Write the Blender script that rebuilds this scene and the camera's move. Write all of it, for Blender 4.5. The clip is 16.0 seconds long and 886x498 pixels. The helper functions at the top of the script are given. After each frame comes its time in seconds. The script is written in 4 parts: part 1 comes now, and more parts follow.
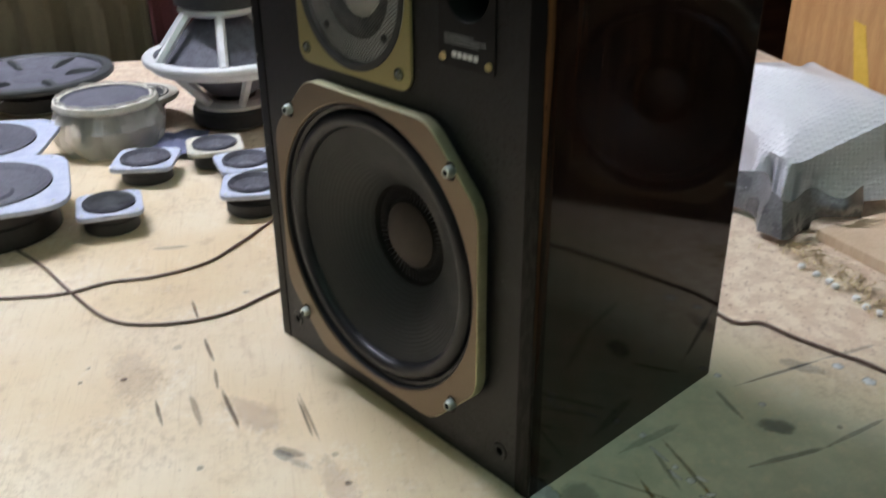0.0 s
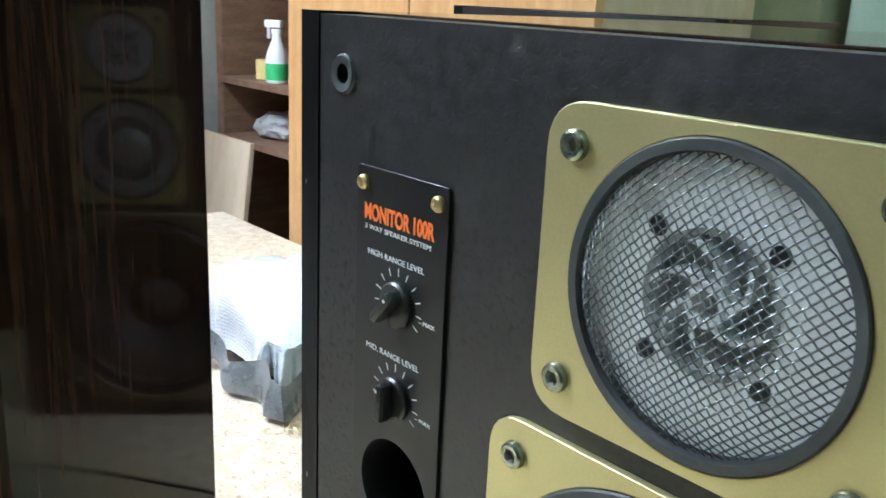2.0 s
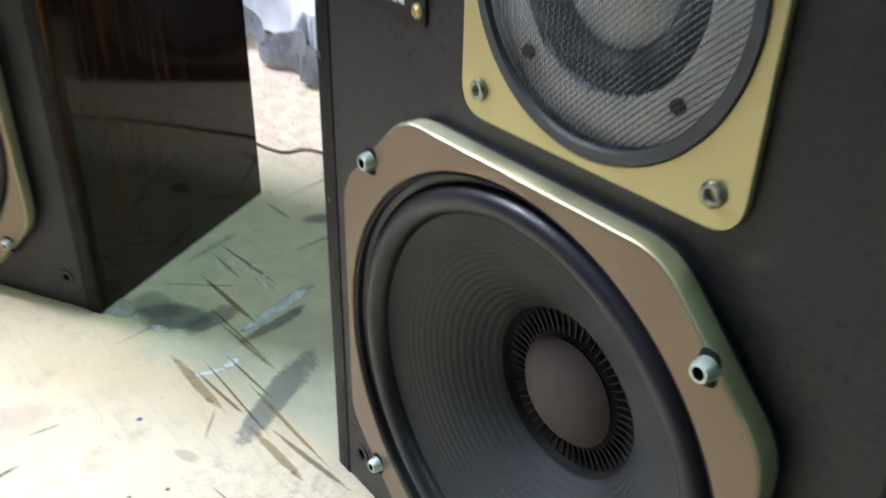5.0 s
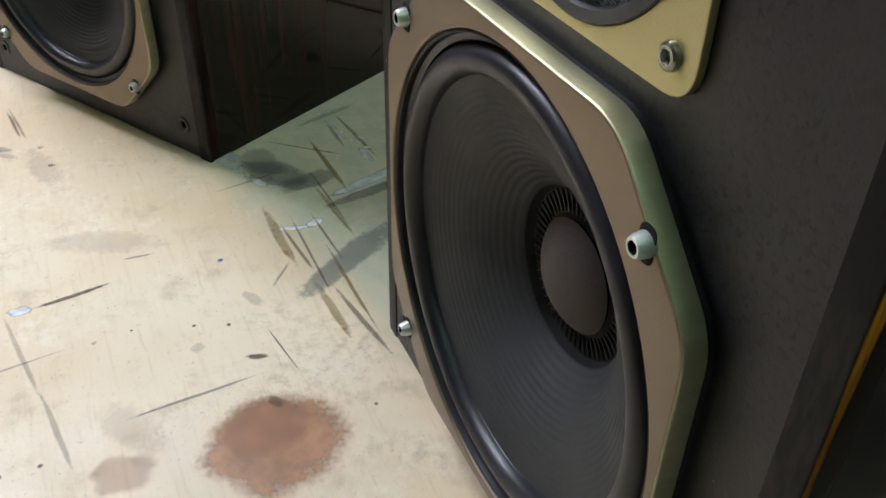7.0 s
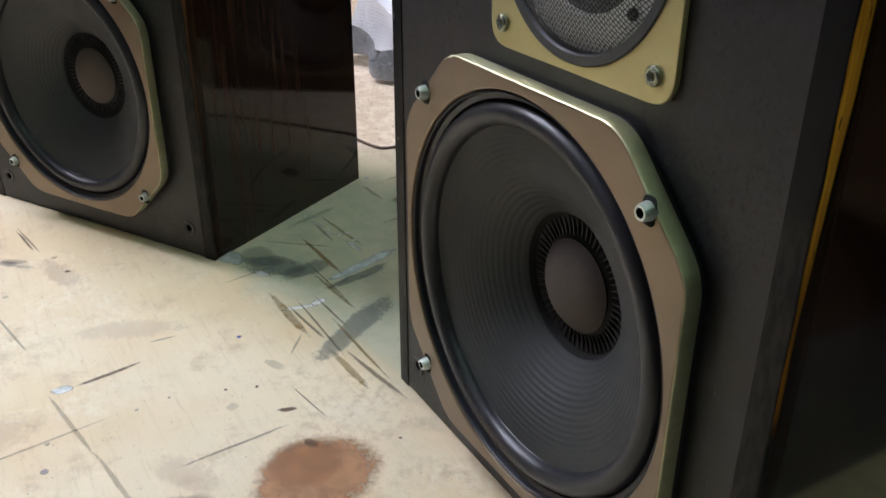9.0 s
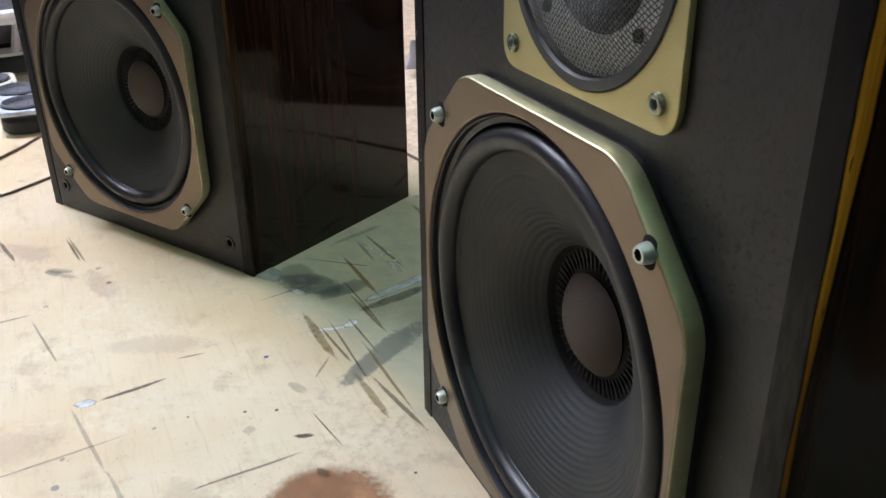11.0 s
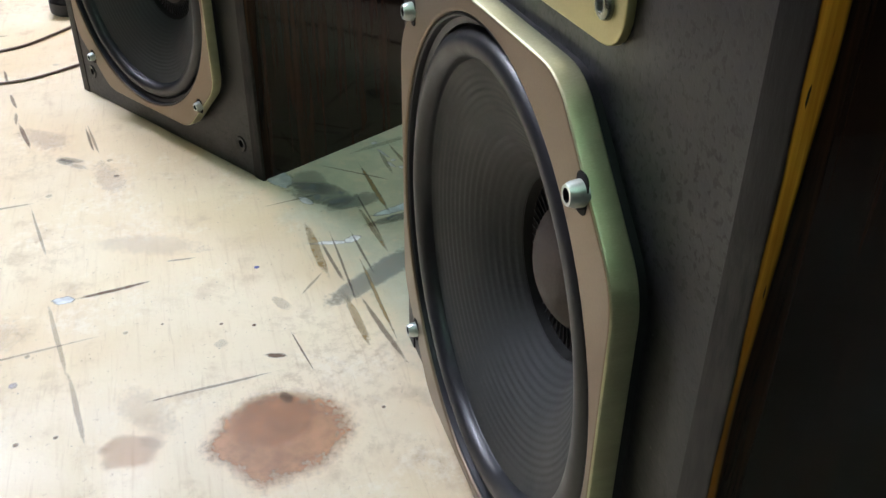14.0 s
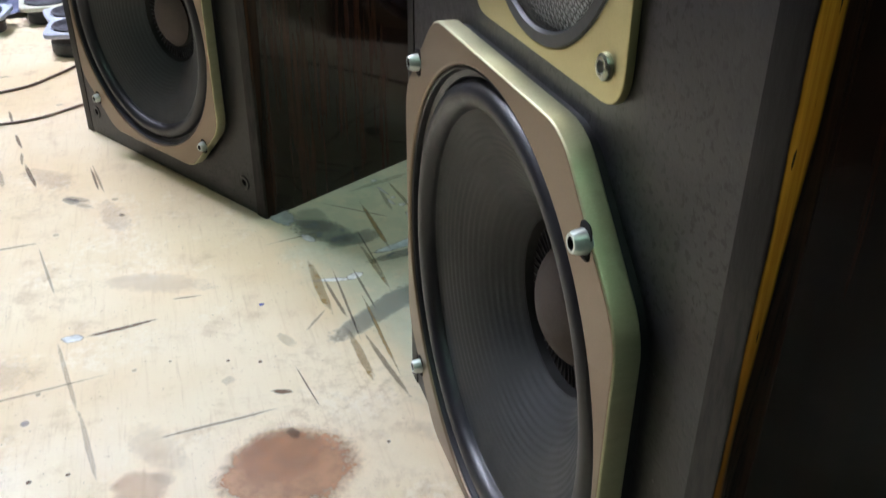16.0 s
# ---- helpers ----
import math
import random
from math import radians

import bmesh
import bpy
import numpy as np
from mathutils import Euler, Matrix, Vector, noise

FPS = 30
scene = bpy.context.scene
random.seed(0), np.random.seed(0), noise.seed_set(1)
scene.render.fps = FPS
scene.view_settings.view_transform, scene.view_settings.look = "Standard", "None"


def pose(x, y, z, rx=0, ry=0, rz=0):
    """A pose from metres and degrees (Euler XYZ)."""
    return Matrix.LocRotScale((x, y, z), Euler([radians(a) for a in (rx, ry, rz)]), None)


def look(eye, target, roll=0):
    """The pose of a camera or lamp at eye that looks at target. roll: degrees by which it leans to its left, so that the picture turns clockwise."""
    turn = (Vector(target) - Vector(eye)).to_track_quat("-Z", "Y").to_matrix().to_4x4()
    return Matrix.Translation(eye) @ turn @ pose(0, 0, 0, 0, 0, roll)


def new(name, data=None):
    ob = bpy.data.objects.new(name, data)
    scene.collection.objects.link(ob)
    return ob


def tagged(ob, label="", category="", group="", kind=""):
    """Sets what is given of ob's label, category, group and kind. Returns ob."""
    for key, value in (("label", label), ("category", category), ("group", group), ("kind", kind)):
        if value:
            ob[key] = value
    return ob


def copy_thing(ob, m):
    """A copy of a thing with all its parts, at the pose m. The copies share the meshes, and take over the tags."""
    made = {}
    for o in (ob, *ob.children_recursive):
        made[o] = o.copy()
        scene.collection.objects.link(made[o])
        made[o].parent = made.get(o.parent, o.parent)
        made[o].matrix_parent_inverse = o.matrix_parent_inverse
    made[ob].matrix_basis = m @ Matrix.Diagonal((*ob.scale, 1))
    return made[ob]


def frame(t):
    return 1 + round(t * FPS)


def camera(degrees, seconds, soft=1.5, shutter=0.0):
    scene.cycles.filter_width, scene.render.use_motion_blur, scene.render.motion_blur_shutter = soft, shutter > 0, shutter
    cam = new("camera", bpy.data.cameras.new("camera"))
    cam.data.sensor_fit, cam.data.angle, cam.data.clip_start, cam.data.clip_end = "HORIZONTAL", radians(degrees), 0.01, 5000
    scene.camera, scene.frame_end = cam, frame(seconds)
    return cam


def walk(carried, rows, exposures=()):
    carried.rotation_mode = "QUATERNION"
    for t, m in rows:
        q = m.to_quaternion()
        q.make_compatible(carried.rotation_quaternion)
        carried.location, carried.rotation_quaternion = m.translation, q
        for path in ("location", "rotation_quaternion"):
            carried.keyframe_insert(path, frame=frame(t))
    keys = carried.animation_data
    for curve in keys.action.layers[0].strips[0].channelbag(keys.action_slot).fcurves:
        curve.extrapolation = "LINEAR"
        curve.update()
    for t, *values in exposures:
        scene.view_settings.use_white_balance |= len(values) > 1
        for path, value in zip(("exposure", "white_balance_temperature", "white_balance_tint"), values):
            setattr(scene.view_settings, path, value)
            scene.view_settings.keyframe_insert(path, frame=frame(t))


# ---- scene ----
cam = camera(53.3, 16.0, 1.5, 0.4)
PATH = [
    (0, (0.252, -0.264, 0.524), (-1.503, 0.108, -0.361), -0.5),
    (0.5, (0.269, -0.242, 0.574), (-1.505, 0.279, -0.188), -0.5),
    (1, (0.304, -0.204, 0.604), (-1.402, 0.624, -0.031), 1.7),
    (1.5, (0.326, -0.2, 0.618), (-1.227, 0.921, 0.043), 2.3),
    (2, (0.343, -0.214, 0.62), (-1.104, 1.055, 0.075), 2.6),
    (2.5, (0.349, -0.235, 0.614), (-1.021, 1.113, 0.064), 2.2),
    (3, (0.363, -0.257, 0.588), (-0.948, 1.129, -0.012), 2.6),
    (3.3, (0.386, -0.26, 0.578), (-0.937, 1.081, -0.094), 2.5),
    (3.5, (0.4, -0.271, 0.568), (-0.917, 1.064, -0.128), 2.8),
    (4, (0.475, -0.307, 0.565), (-0.921, 0.912, -0.187), 2.6),
    (4.5, (0.519, -0.322, 0.532), (-0.921, 0.793, -0.294), 2.4),
    (5, (0.432, -0.248, 0.476), (-0.923, 0.823, -0.533), 1.2),
    (5.2, (0.395, -0.217, 0.454), (-0.905, 0.853, -0.625), 1.0),
    (7.3, (0.501, -0.18, 0.457), (-1.005, 0.443, -0.702), 0.2),
    (7.5, (0.507, -0.185, 0.458), (-1.02, 0.435, -0.676), -0.5),
    (8, (0.509, -0.211, 0.46), (-1.004, 0.506, -0.633), -1.2),
    (8.5, (0.546, -0.262, 0.455), (-0.962, 0.588, -0.546), -0.1),
    (9, (0.573, -0.289, 0.453), (-0.972, 0.601, -0.452), 0.1),
    (9.2, (0.577, -0.297, 0.454), (-0.982, 0.595, -0.426), 0.0),
    (11.3, (0.559, -0.194, 0.445), (-1.096, 0.468, -0.462), -0.1),
    (11.5, (0.545, -0.159, 0.438), (-1.111, 0.447, -0.505), 0.2),
    (12, (0.529, -0.13, 0.43), (-1.105, 0.4, -0.593), 0.4),
    (12.5, (0.52, -0.13, 0.42), (-1.098, 0.376, -0.64), 0.4),
    (13, (0.525, -0.131, 0.421), (-1.089, 0.371, -0.647), 0.4),
    (13.5, (0.531, -0.137, 0.422), (-1.091, 0.364, -0.636), 0.6),
    (14, (0.534, -0.14, 0.423), (-1.091, 0.365, -0.628), 0.5),
    (14.5, (0.536, -0.143, 0.424), (-1.088, 0.369, -0.625), 0.6),
    (15, (0.538, -0.145, 0.424), (-1.085, 0.372, -0.624), 0.5),
    (15.5, (0.542, -0.145, 0.425), (-1.084, 0.369, -0.621), 0.6),
    (16, (0.545, -0.151, 0.438), (-1.108, 0.38, -0.554), 0.4),
]
EXPOSURES = [(0.0, -0.1, 6050, 10), (0.3, 0.05, 5950, 10), (0.7, 0.5, 5700, 7), (1.1, 0.95, 5150, 4), (1.5, 1.0, 5300, 2), (2.5, 1.15, 5450, -3), (3.3, 1.05, 5800, 2), (4.0, 0.9, 5800, 6), (4.5, 0.95, 5450, 11),
             (5.0, 0.88, 5550, 10), (5.3, 0.65, 6050, 8), (7.3, 0.26, 5980, 13), (9.0, 0.28, 5980, 13), (11.5, 0.38, 5930, 12), (14.5, 0.45, 5850, 11), (16.0, 0.42, 5850, 11)]

walk(cam, [(t, look(eye, target, roll)) for t, eye, target, roll in PATH], EXPOSURES)

# ---- world and lights ----
world = bpy.data.worlds.new("workshop_air")
scene.world = world
world.use_nodes = True
world.node_tree.nodes["Background"].inputs[0].default_value = (0.75, 0.85, 1.0, 1)
world.node_tree.nodes["Background"].inputs[1].default_value = 0.03


# ---- materials ----
class Tree:
    """A short way to write node materials."""

    def __init__(self, name):
        self.mat = bpy.data.materials.new(name)
        self.mat.use_nodes = True
        self.t = self.mat.node_tree
        self.bsdf = self.t.nodes["Principled BSDF"]

    def node(self, kind, **sets):
        n = self.t.nodes.new(kind)
        for k, v in sets.items():
            setattr(n, k, v)
        return n

    def put(self, socket, value):
        if isinstance(value, bpy.types.NodeSocket):
            self.t.links.new(value, socket)
        elif isinstance(value, (tuple, list)) and socket.type == "RGBA" and len(value) == 3:
            socket.default_value = (*value, 1)
        else:
            socket.default_value = value

    def place(self):
        return self.node("ShaderNodeTexCoord").outputs["Object"]

    def stretch(self, vec, scale, turn=0.0):
        n = self.node("ShaderNodeMapping")
        self.put(n.inputs["Vector"], vec)
        n.inputs["Scale"].default_value = scale
        n.inputs["Rotation"].default_value = (0, 0, turn)
        return n.outputs[0]

    def noise(self, vec, scale, detail=4.0, rough=0.55, warp=0.0):
        n = self.node("ShaderNodeTexNoise")
        self.put(n.inputs["Vector"], vec)
        n.inputs["Scale"].default_value = scale
        n.inputs["Detail"].default_value = detail
        n.inputs["Roughness"].default_value = rough
        n.inputs["Distortion"].default_value = warp
        return n.outputs["Fac"]

    def ramp(self, fac, low, high, a=0.0, b=1.0):
        n = self.node("ShaderNodeMapRange", interpolation_type="SMOOTHSTEP")
        for s, v in zip(n.inputs[:5], (fac, low, high, a, b)):
            self.put(s, v)
        return n.outputs[0]

    def math(self, op, a, b=0.0, clamp=False):
        n = self.node("ShaderNodeMath", operation=op, use_clamp=clamp)
        self.put(n.inputs[0], a)
        self.put(n.inputs[1], b)
        return n.outputs[0]

    def mix(self, fac, a, b):
        n = self.node("ShaderNodeMix", data_type="RGBA")
        self.put(n.inputs[0], fac)
        self.put(n.inputs[6], a)
        self.put(n.inputs[7], b)
        return n.outputs[2]

    def bump(self, height, strength, distance):
        n = self.node("ShaderNodeBump")
        n.inputs["Strength"].default_value = strength
        n.inputs["Distance"].default_value = distance
        self.put(n.inputs["Height"], height)
        self.put(self.bsdf.inputs["Normal"], n.outputs[0])

    def set(self, **vals):
        for k, v in vals.items():
            self.put(self.bsdf.inputs[k.replace("_", " ")], v)
        return self.mat


def surface(name, c1, c2, scale=40, rough=0.5, metal=0.0, grain=300, bump=0.15, stretch=(1, 1, 1), **more):
    """Two colours mixed by a large and a fine noise, with uneven gloss and fine relief."""
    t = Tree(name)
    v = t.stretch(t.place(), stretch)
    big, fine = t.noise(v, scale), t.noise(v, grain, 3)
    fac = t.math("ADD", t.math("MULTIPLY", big, 0.65), t.math("MULTIPLY", fine, 0.35))
    col = t.mix(t.ramp(fac, 0.36, 0.64), c1, c2)
    t.bump(fine, bump, 0.0006)
    return t.set(Base_Color=col, Roughness=t.ramp(big, 0.3, 0.7, rough * 0.85, min(1, rough * 1.15)), Metallic=metal, **more)


def make_baffle():
    t = Tree("baffle_paint")
    v = t.place()
    big, mid, fine = t.noise(v, 14), t.noise(v, 150, 5, 0.7), t.noise(v, 420, 2)
    pits = t.ramp(t.noise(v, 290, 3, 0.6, 0.2), 0.52, 0.62)
    worn = t.ramp(t.noise(v, 9, 3), 0.42, 0.62, 0.25, 1.0)
    col = t.mix(t.ramp(mid, 0.40, 0.58), (0.0024, 0.0023, 0.0030), (0.0092, 0.0088, 0.0116))
    col = t.mix(t.math("MULTIPLY", pits, worn), col, (0.0015, 0.0015, 0.002))
    col = t.mix(t.math("MULTIPLY", t.ramp(big, 0.50, 0.72, 0, 0.55), t.ramp(t.noise(v, 55, 4), 0.40, 0.65)), col, (0.026, 0.025, 0.029))
    col = t.mix(t.ramp(t.noise(v, 260, 1), 0.775, 0.80), col, (0.10, 0.10, 0.10))
    t.bump(t.math("SUBTRACT", t.math("ADD", mid, t.math("MULTIPLY", fine, 0.5)), t.math("MULTIPLY", pits, 0.3)), 0.22, 0.0007)
    gloss = t.math("ADD", t.ramp(mid, 0.3, 0.7, 0.38, 0.52), t.math("MULTIPLY", t.math("MULTIPLY", pits, worn), 0.13))
    return t.set(Base_Color=col, Roughness=gloss, Specular_IOR_Level=0.52)


def make_veneer():
    """Dark lacquered rosewood, with the lacquer worn off along the upright front edges."""
    t = Tree("dark_veneer")
    v = t.place()
    grain = t.noise(t.stretch(v, (26, 26, 1.3)), 5, 6, 0.6, 0.6)
    band = t.noise(t.stretch(v, (9, 9, 0.5)), 3, 3, 0.5, 0.4)
    pores = t.noise(t.stretch(v, (60, 60, 2.0)), 14, 3)
    col = t.mix(t.ramp(grain, 0.38, 0.66), (0.0110, 0.0056, 0.0038), (0.034, 0.0145, 0.0086))
    col = t.mix(t.ramp(band, 0.40, 0.62, 0, 0.7), col, (0.0085, 0.0046, 0.0034))
    col = t.mix(t.ramp(pores, 0.58, 0.72), col, (0.003, 0.002, 0.002))
    t.bump(pores, 0.02, 0.0002)
    return t.set(Base_Color=col, Roughness=t.ramp(t.noise(v, 9), 0.3, 0.7, 0.05, 0.09), Specular_IOR_Level=0.34)


def make_edge(name, wood_dark, wood_light, low_end, high_end):
    """The front edge of a cabinet side: the lacquer chipped away to bare wood in a strip round the corner."""
    t = Tree(name)
    v = t.place()
    sep = t.node("ShaderNodeSeparateXYZ")
    t.put(sep.inputs[0], v)
    off, deep, up = sep.outputs
    ragged = t.math("SUBTRACT", t.noise(t.stretch(v, (30, 30, 8)), 3.0, 4), 0.5)
    steps = t.math("SUBTRACT", t.noise(t.stretch(v, (1, 1, 1)), 14.0, 1), 0.5)
    reach = t.math("ADD", t.ramp(up, low_end, high_end, 0.0010, 0.0056), t.math("ADD", t.math("MULTIPLY", steps, 0.003), t.math("MULTIPLY", ragged, 0.0014)))
    inner = t.math("ADD", off, t.math("MULTIPLY", ragged, 0.0018))
    bare = t.math("MULTIPLY", t.ramp(inner, 0.1858, 0.1864), t.ramp(t.math("SUBTRACT", deep, reach), -0.0006, 0.0012, 1, 0))
    bare = t.math("MULTIPLY", bare, t.ramp(t.math("ADD", up, t.math("MULTIPLY", ragged, 0.05)), low_end - 0.06, low_end - 0.03))
    crack = t.ramp(t.noise(t.stretch(v, (160, 160, 16)), 3.0, 3), 0.27, 0.30)
    stripes = t.noise(t.stretch(v, (90, 90, 2.5)), 4, 4)
    wood = t.mix(t.ramp(stripes, 0.3, 0.7), wood_dark, wood_light)
    wood = t.mix(t.ramp(t.math("SUBTRACT", up, t.math("MULTIPLY", ragged, 0.05)), low_end - 0.02, high_end - 0.01), tuple(c * 0.55 for c in wood_dark), wood)
    wood = t.mix(crack, (0.02, 0.012, 0.006), wood)
    # on the front: black lacquer above, rubbed grey and cracked below
    rub = t.noise(t.stretch(v, (70, 70, 18)), 3.0, 5, 0.65)
    grey = t.mix(t.ramp(rub, 0.40, 0.62), (0.004, 0.004, 0.004), (0.015, 0.0135, 0.012))
    front = t.mix(t.ramp(t.math("ADD", up, t.math("MULTIPLY", t.math("SUBTRACT", rub, 0.5), 0.08)), 0.298, 0.304), grey, (0.0035, 0.0034, 0.0042))
    grain = t.noise(t.stretch(v, (26, 26, 1.3)), 5, 6, 0.6, 0.6)
    flank = t.mix(t.ramp(grain, 0.35, 0.68), (0.004, 0.0026, 0.0022), (0.030, 0.013, 0.007))
    col = t.mix(t.ramp(deep, 0.0014, 0.0024), front, flank)
    col = t.mix(bare, col, wood)
    # pale nicks on the left edge, their glints put into the colour
    nick_glint = t.math("MULTIPLY", t.ramp(t.noise(t.stretch(v, (1, 1, 0.35)), 210, 2), 0.70, 0.74), t.ramp(off, -0.178, -0.181))
    col = t.mix(nick_glint, col, (0.42, 0.38, 0.34))
    t.bump(t.math("ADD", t.math("MULTIPLY", rub, 0.6), t.math("MULTIPLY", bare, -1.5)), 0.5, 0.0008)
    return t.set(Base_Color=col, Roughness=t.math("SUBTRACT", t.ramp(bare, 0, 1, 0.40, 0.48), t.math("MULTIPLY", t.ramp(deep, 0.0014, 0.0024, 0, 0.32), t.math("SUBTRACT", 1.0, bare))),
                 Specular_IOR_Level=0.14)


def make_bench():
    t = Tree("bench_plywood")
    v = t.place()
    sep = t.node("ShaderNodeSeparateXYZ")
    t.put(sep.inputs[0], v)
    xyz = sep.outputs
    big, mid, fine = t.noise(v, 3.2, 4), t.noise(v, 22, 5, 0.65), t.noise(v, 170, 4, 0.7)
    grain = t.noise(t.stretch(v, (3, 46, 8), radians(-30)), 4, 5, 0.6, 0.4)
    col = t.mix(t.ramp(big, 0.35, 0.65), (0.71, 0.565, 0.35), (0.79, 0.685, 0.50))
    col = t.mix(t.ramp(grain, 0.52, 0.78, 0, 0.35), col, (0.55, 0.41, 0.24))
    col = t.mix(t.ramp(mid, 0.53, 0.74, 0, 0.6), col, (0.50, 0.37, 0.23))
    col = t.mix(t.ramp(fine, 0.60, 0.74, 0, 0.6), col, (0.36, 0.25, 0.15))
    fibre = t.noise(t.stretch(v, (2.0, 30, 8), radians(-58)), 9, 6, 0.7, 0.8)
    col = t.mix(t.ramp(fibre, 0.56, 0.70, 0, 0.26), col, (0.42, 0.29, 0.16))
    grime = t.math("MULTIPLY", t.ramp(t.noise(v, 6, 3), 0.48, 0.66), t.ramp(t.noise(v, 90, 5, 0.8), 0.45, 0.62))
    col = t.mix(t.math("MULTIPLY", grime, 0.5), col, (0.47, 0.36, 0.22))
    veil = t.math("MULTIPLY", t.ramp(t.noise(v, 11, 5, 0.7, 0.6), 0.50, 0.64), t.ramp(t.noise(v, 120, 4, 0.75), 0.42, 0.62))
    col = t.mix(t.math("MULTIPLY", veil, 0.4), col, (0.86, 0.80, 0.68))
    specks = t.ramp(t.noise(v, 330, 1), 0.755, 0.79)
    col = t.mix(t.math("MULTIPLY", specks, 0.7), col, (0.12, 0.09, 0.07))
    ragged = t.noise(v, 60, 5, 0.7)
    # beyond the pencilled line: old grey-green paint, with greenish light put into the colour; past it the rough
    # chipboard
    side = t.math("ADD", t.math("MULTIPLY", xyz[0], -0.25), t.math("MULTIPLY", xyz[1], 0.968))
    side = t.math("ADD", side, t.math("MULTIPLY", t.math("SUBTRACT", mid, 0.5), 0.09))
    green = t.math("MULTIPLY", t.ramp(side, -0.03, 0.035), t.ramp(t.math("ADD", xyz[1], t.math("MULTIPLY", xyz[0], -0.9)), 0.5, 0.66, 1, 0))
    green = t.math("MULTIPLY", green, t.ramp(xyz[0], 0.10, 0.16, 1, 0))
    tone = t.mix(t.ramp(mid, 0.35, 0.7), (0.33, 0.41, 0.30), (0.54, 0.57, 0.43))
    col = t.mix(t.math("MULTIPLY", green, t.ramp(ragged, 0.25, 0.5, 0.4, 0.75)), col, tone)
    past = t.ramp(t.math("ADD", xyz[1], t.math("MULTIPLY", xyz[0], -0.9)), 0.62, 0.76)
    flake = t.mix(t.ramp(t.noise(v, 38, 5, 0.7), 0.40, 0.62), (0.62, 0.47, 0.36), (0.80, 0.68, 0.54))
    col = t.mix(t.math("MULTIPLY", past, 0.8), col, flake)
    chip = t.math("MULTIPLY", past, t.ramp(t.noise(t.stretch(v, (1, 1.6, 1), 0.5), 95, 3, 0.6), 0.57, 0.66))
    col = t.mix(t.math("MULTIPLY", chip, 0.65), col, (0.34, 0.20, 0.13))
    t.bump(t.math("ADD", fine, t.math("MULTIPLY", mid, 0.6)), 0.25, 0.0012)
    return t.set(Base_Color=col, Roughness=t.ramp(mid, 0.3, 0.7, 0.38, 0.62))


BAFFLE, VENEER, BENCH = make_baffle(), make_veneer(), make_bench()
EDGE = make_edge("worn_edge", (0.42, 0.16, 0.010), (0.76, 0.36, 0.030), 0.25, 0.36)
DULLEDGE = make_edge("dull_worn_edge", (0.085, 0.034, 0.014), (0.20, 0.085, 0.028), 0.20, 0.40)
BRONZE = surface("bronze_anodised", (0.20, 0.155, 0.110), (0.225, 0.175, 0.125), 6, 0.40, 0.8, 900, 0.06)
GOLD = surface("gold_anodised", (0.47, 0.42, 0.20), (0.53, 0.475, 0.235), 8, 0.38, 0.65, 900, 0.08)
GREYRING = surface("grey_ring", (0.034, 0.037, 0.040), (0.052, 0.056, 0.058), 30, 0.5)
THROAT = surface("grey_throat", (0.24, 0.25, 0.24), (0.34, 0.35, 0.33), 60, 0.5)
STEEL = surface("zinc_steel", (0.46, 0.52, 0.50), (0.64, 0.70, 0.67), 90, 0.32, 0.65)
DARKSTEEL = surface("olive_steel", (0.17, 0.19, 0.14), (0.34, 0.36, 0.30), 90, 0.24, 0.9)
BRASS = surface("brass", (0.62, 0.48, 0.20), (0.75, 0.62, 0.32), 120, 0.3, 0.9)
WIRE = surface("mesh_wire", (0.10, 0.105, 0.11), (0.21, 0.215, 0.22), 60, 0.40, 0.8)
SILVER = surface("silver_plate", (0.74, 0.77, 0.78), (0.82, 0.85, 0.86), 25, 0.45, 0.75)
FRAMESIDE = surface("brushed_frame_side", (0.50, 0.49, 0.31), (0.60, 0.59, 0.39), 30, 0.50, 0.85, 700, 0.1, (1, 1, 6))
BRIGHT = surface("bright_face_plate", (0.90, 0.93, 0.93), (0.94, 0.96, 0.96), 25, 0.5, 0.1)
ALU = surface("cast_alloy", (0.80, 0.81, 0.82), (0.90, 0.91, 0.92), 40, 0.33, 0.25)
RUBBER = surface("black_rubber", (0.008, 0.009, 0.013), (0.012, 0.013, 0.018), 60, 0.40, 0, 500, 0.012)
CONE = surface("paper_cone", (0.0155, 0.0185, 0.0200), (0.0235, 0.0270, 0.0290), 20, 0.60, 0, 500, 0.2)
DUST = surface("dust_cap_cloth", (0.060, 0.047, 0.040), (0.085, 0.068, 0.058), 70, 0.75, 0, 700, 0.3)
BLACK = surface("black_plastic", (0.008, 0.008, 0.009), (0.013, 0.013, 0.014), 50, 0.38)
PANEL = surface("black_panel", (0.008, 0.008, 0.0085), (0.013, 0.0125, 0.0125), 30, 0.38, 0, 800, 0.05, Specular_IOR_Level=0.3)
# near-black, so the shade in holes and screw recesses is put into the colour
HOLE = surface("dark_inside", (0.003, 0.003, 0.003), (0.006, 0.006, 0.006), 30, 0.9)
ORANGE = surface("orange_print", (0.85, 0.16, 0.02), (0.95, 0.22, 0.03), 200, 0.5)
PRINT = surface("white_print", (0.70, 0.72, 0.74), (0.82, 0.83, 0.84), 300, 0.5)
GREYPRINT = surface("grey_print", (0.25, 0.25, 0.26), (0.38, 0.38, 0.38), 300, 0.5)
BLUERIM = surface("pale_blue_rim", (0.45, 0.50, 0.66), (0.62, 0.66, 0.78), 50, 0.4)
CREAMRIM = surface("cream_rim", (0.55, 0.53, 0.45), (0.68, 0.66, 0.58), 50, 0.45)
GREYCLOTH = surface("grey_cone", (0.07, 0.07, 0.09), (0.13, 0.13, 0.16), 60, 0.7)
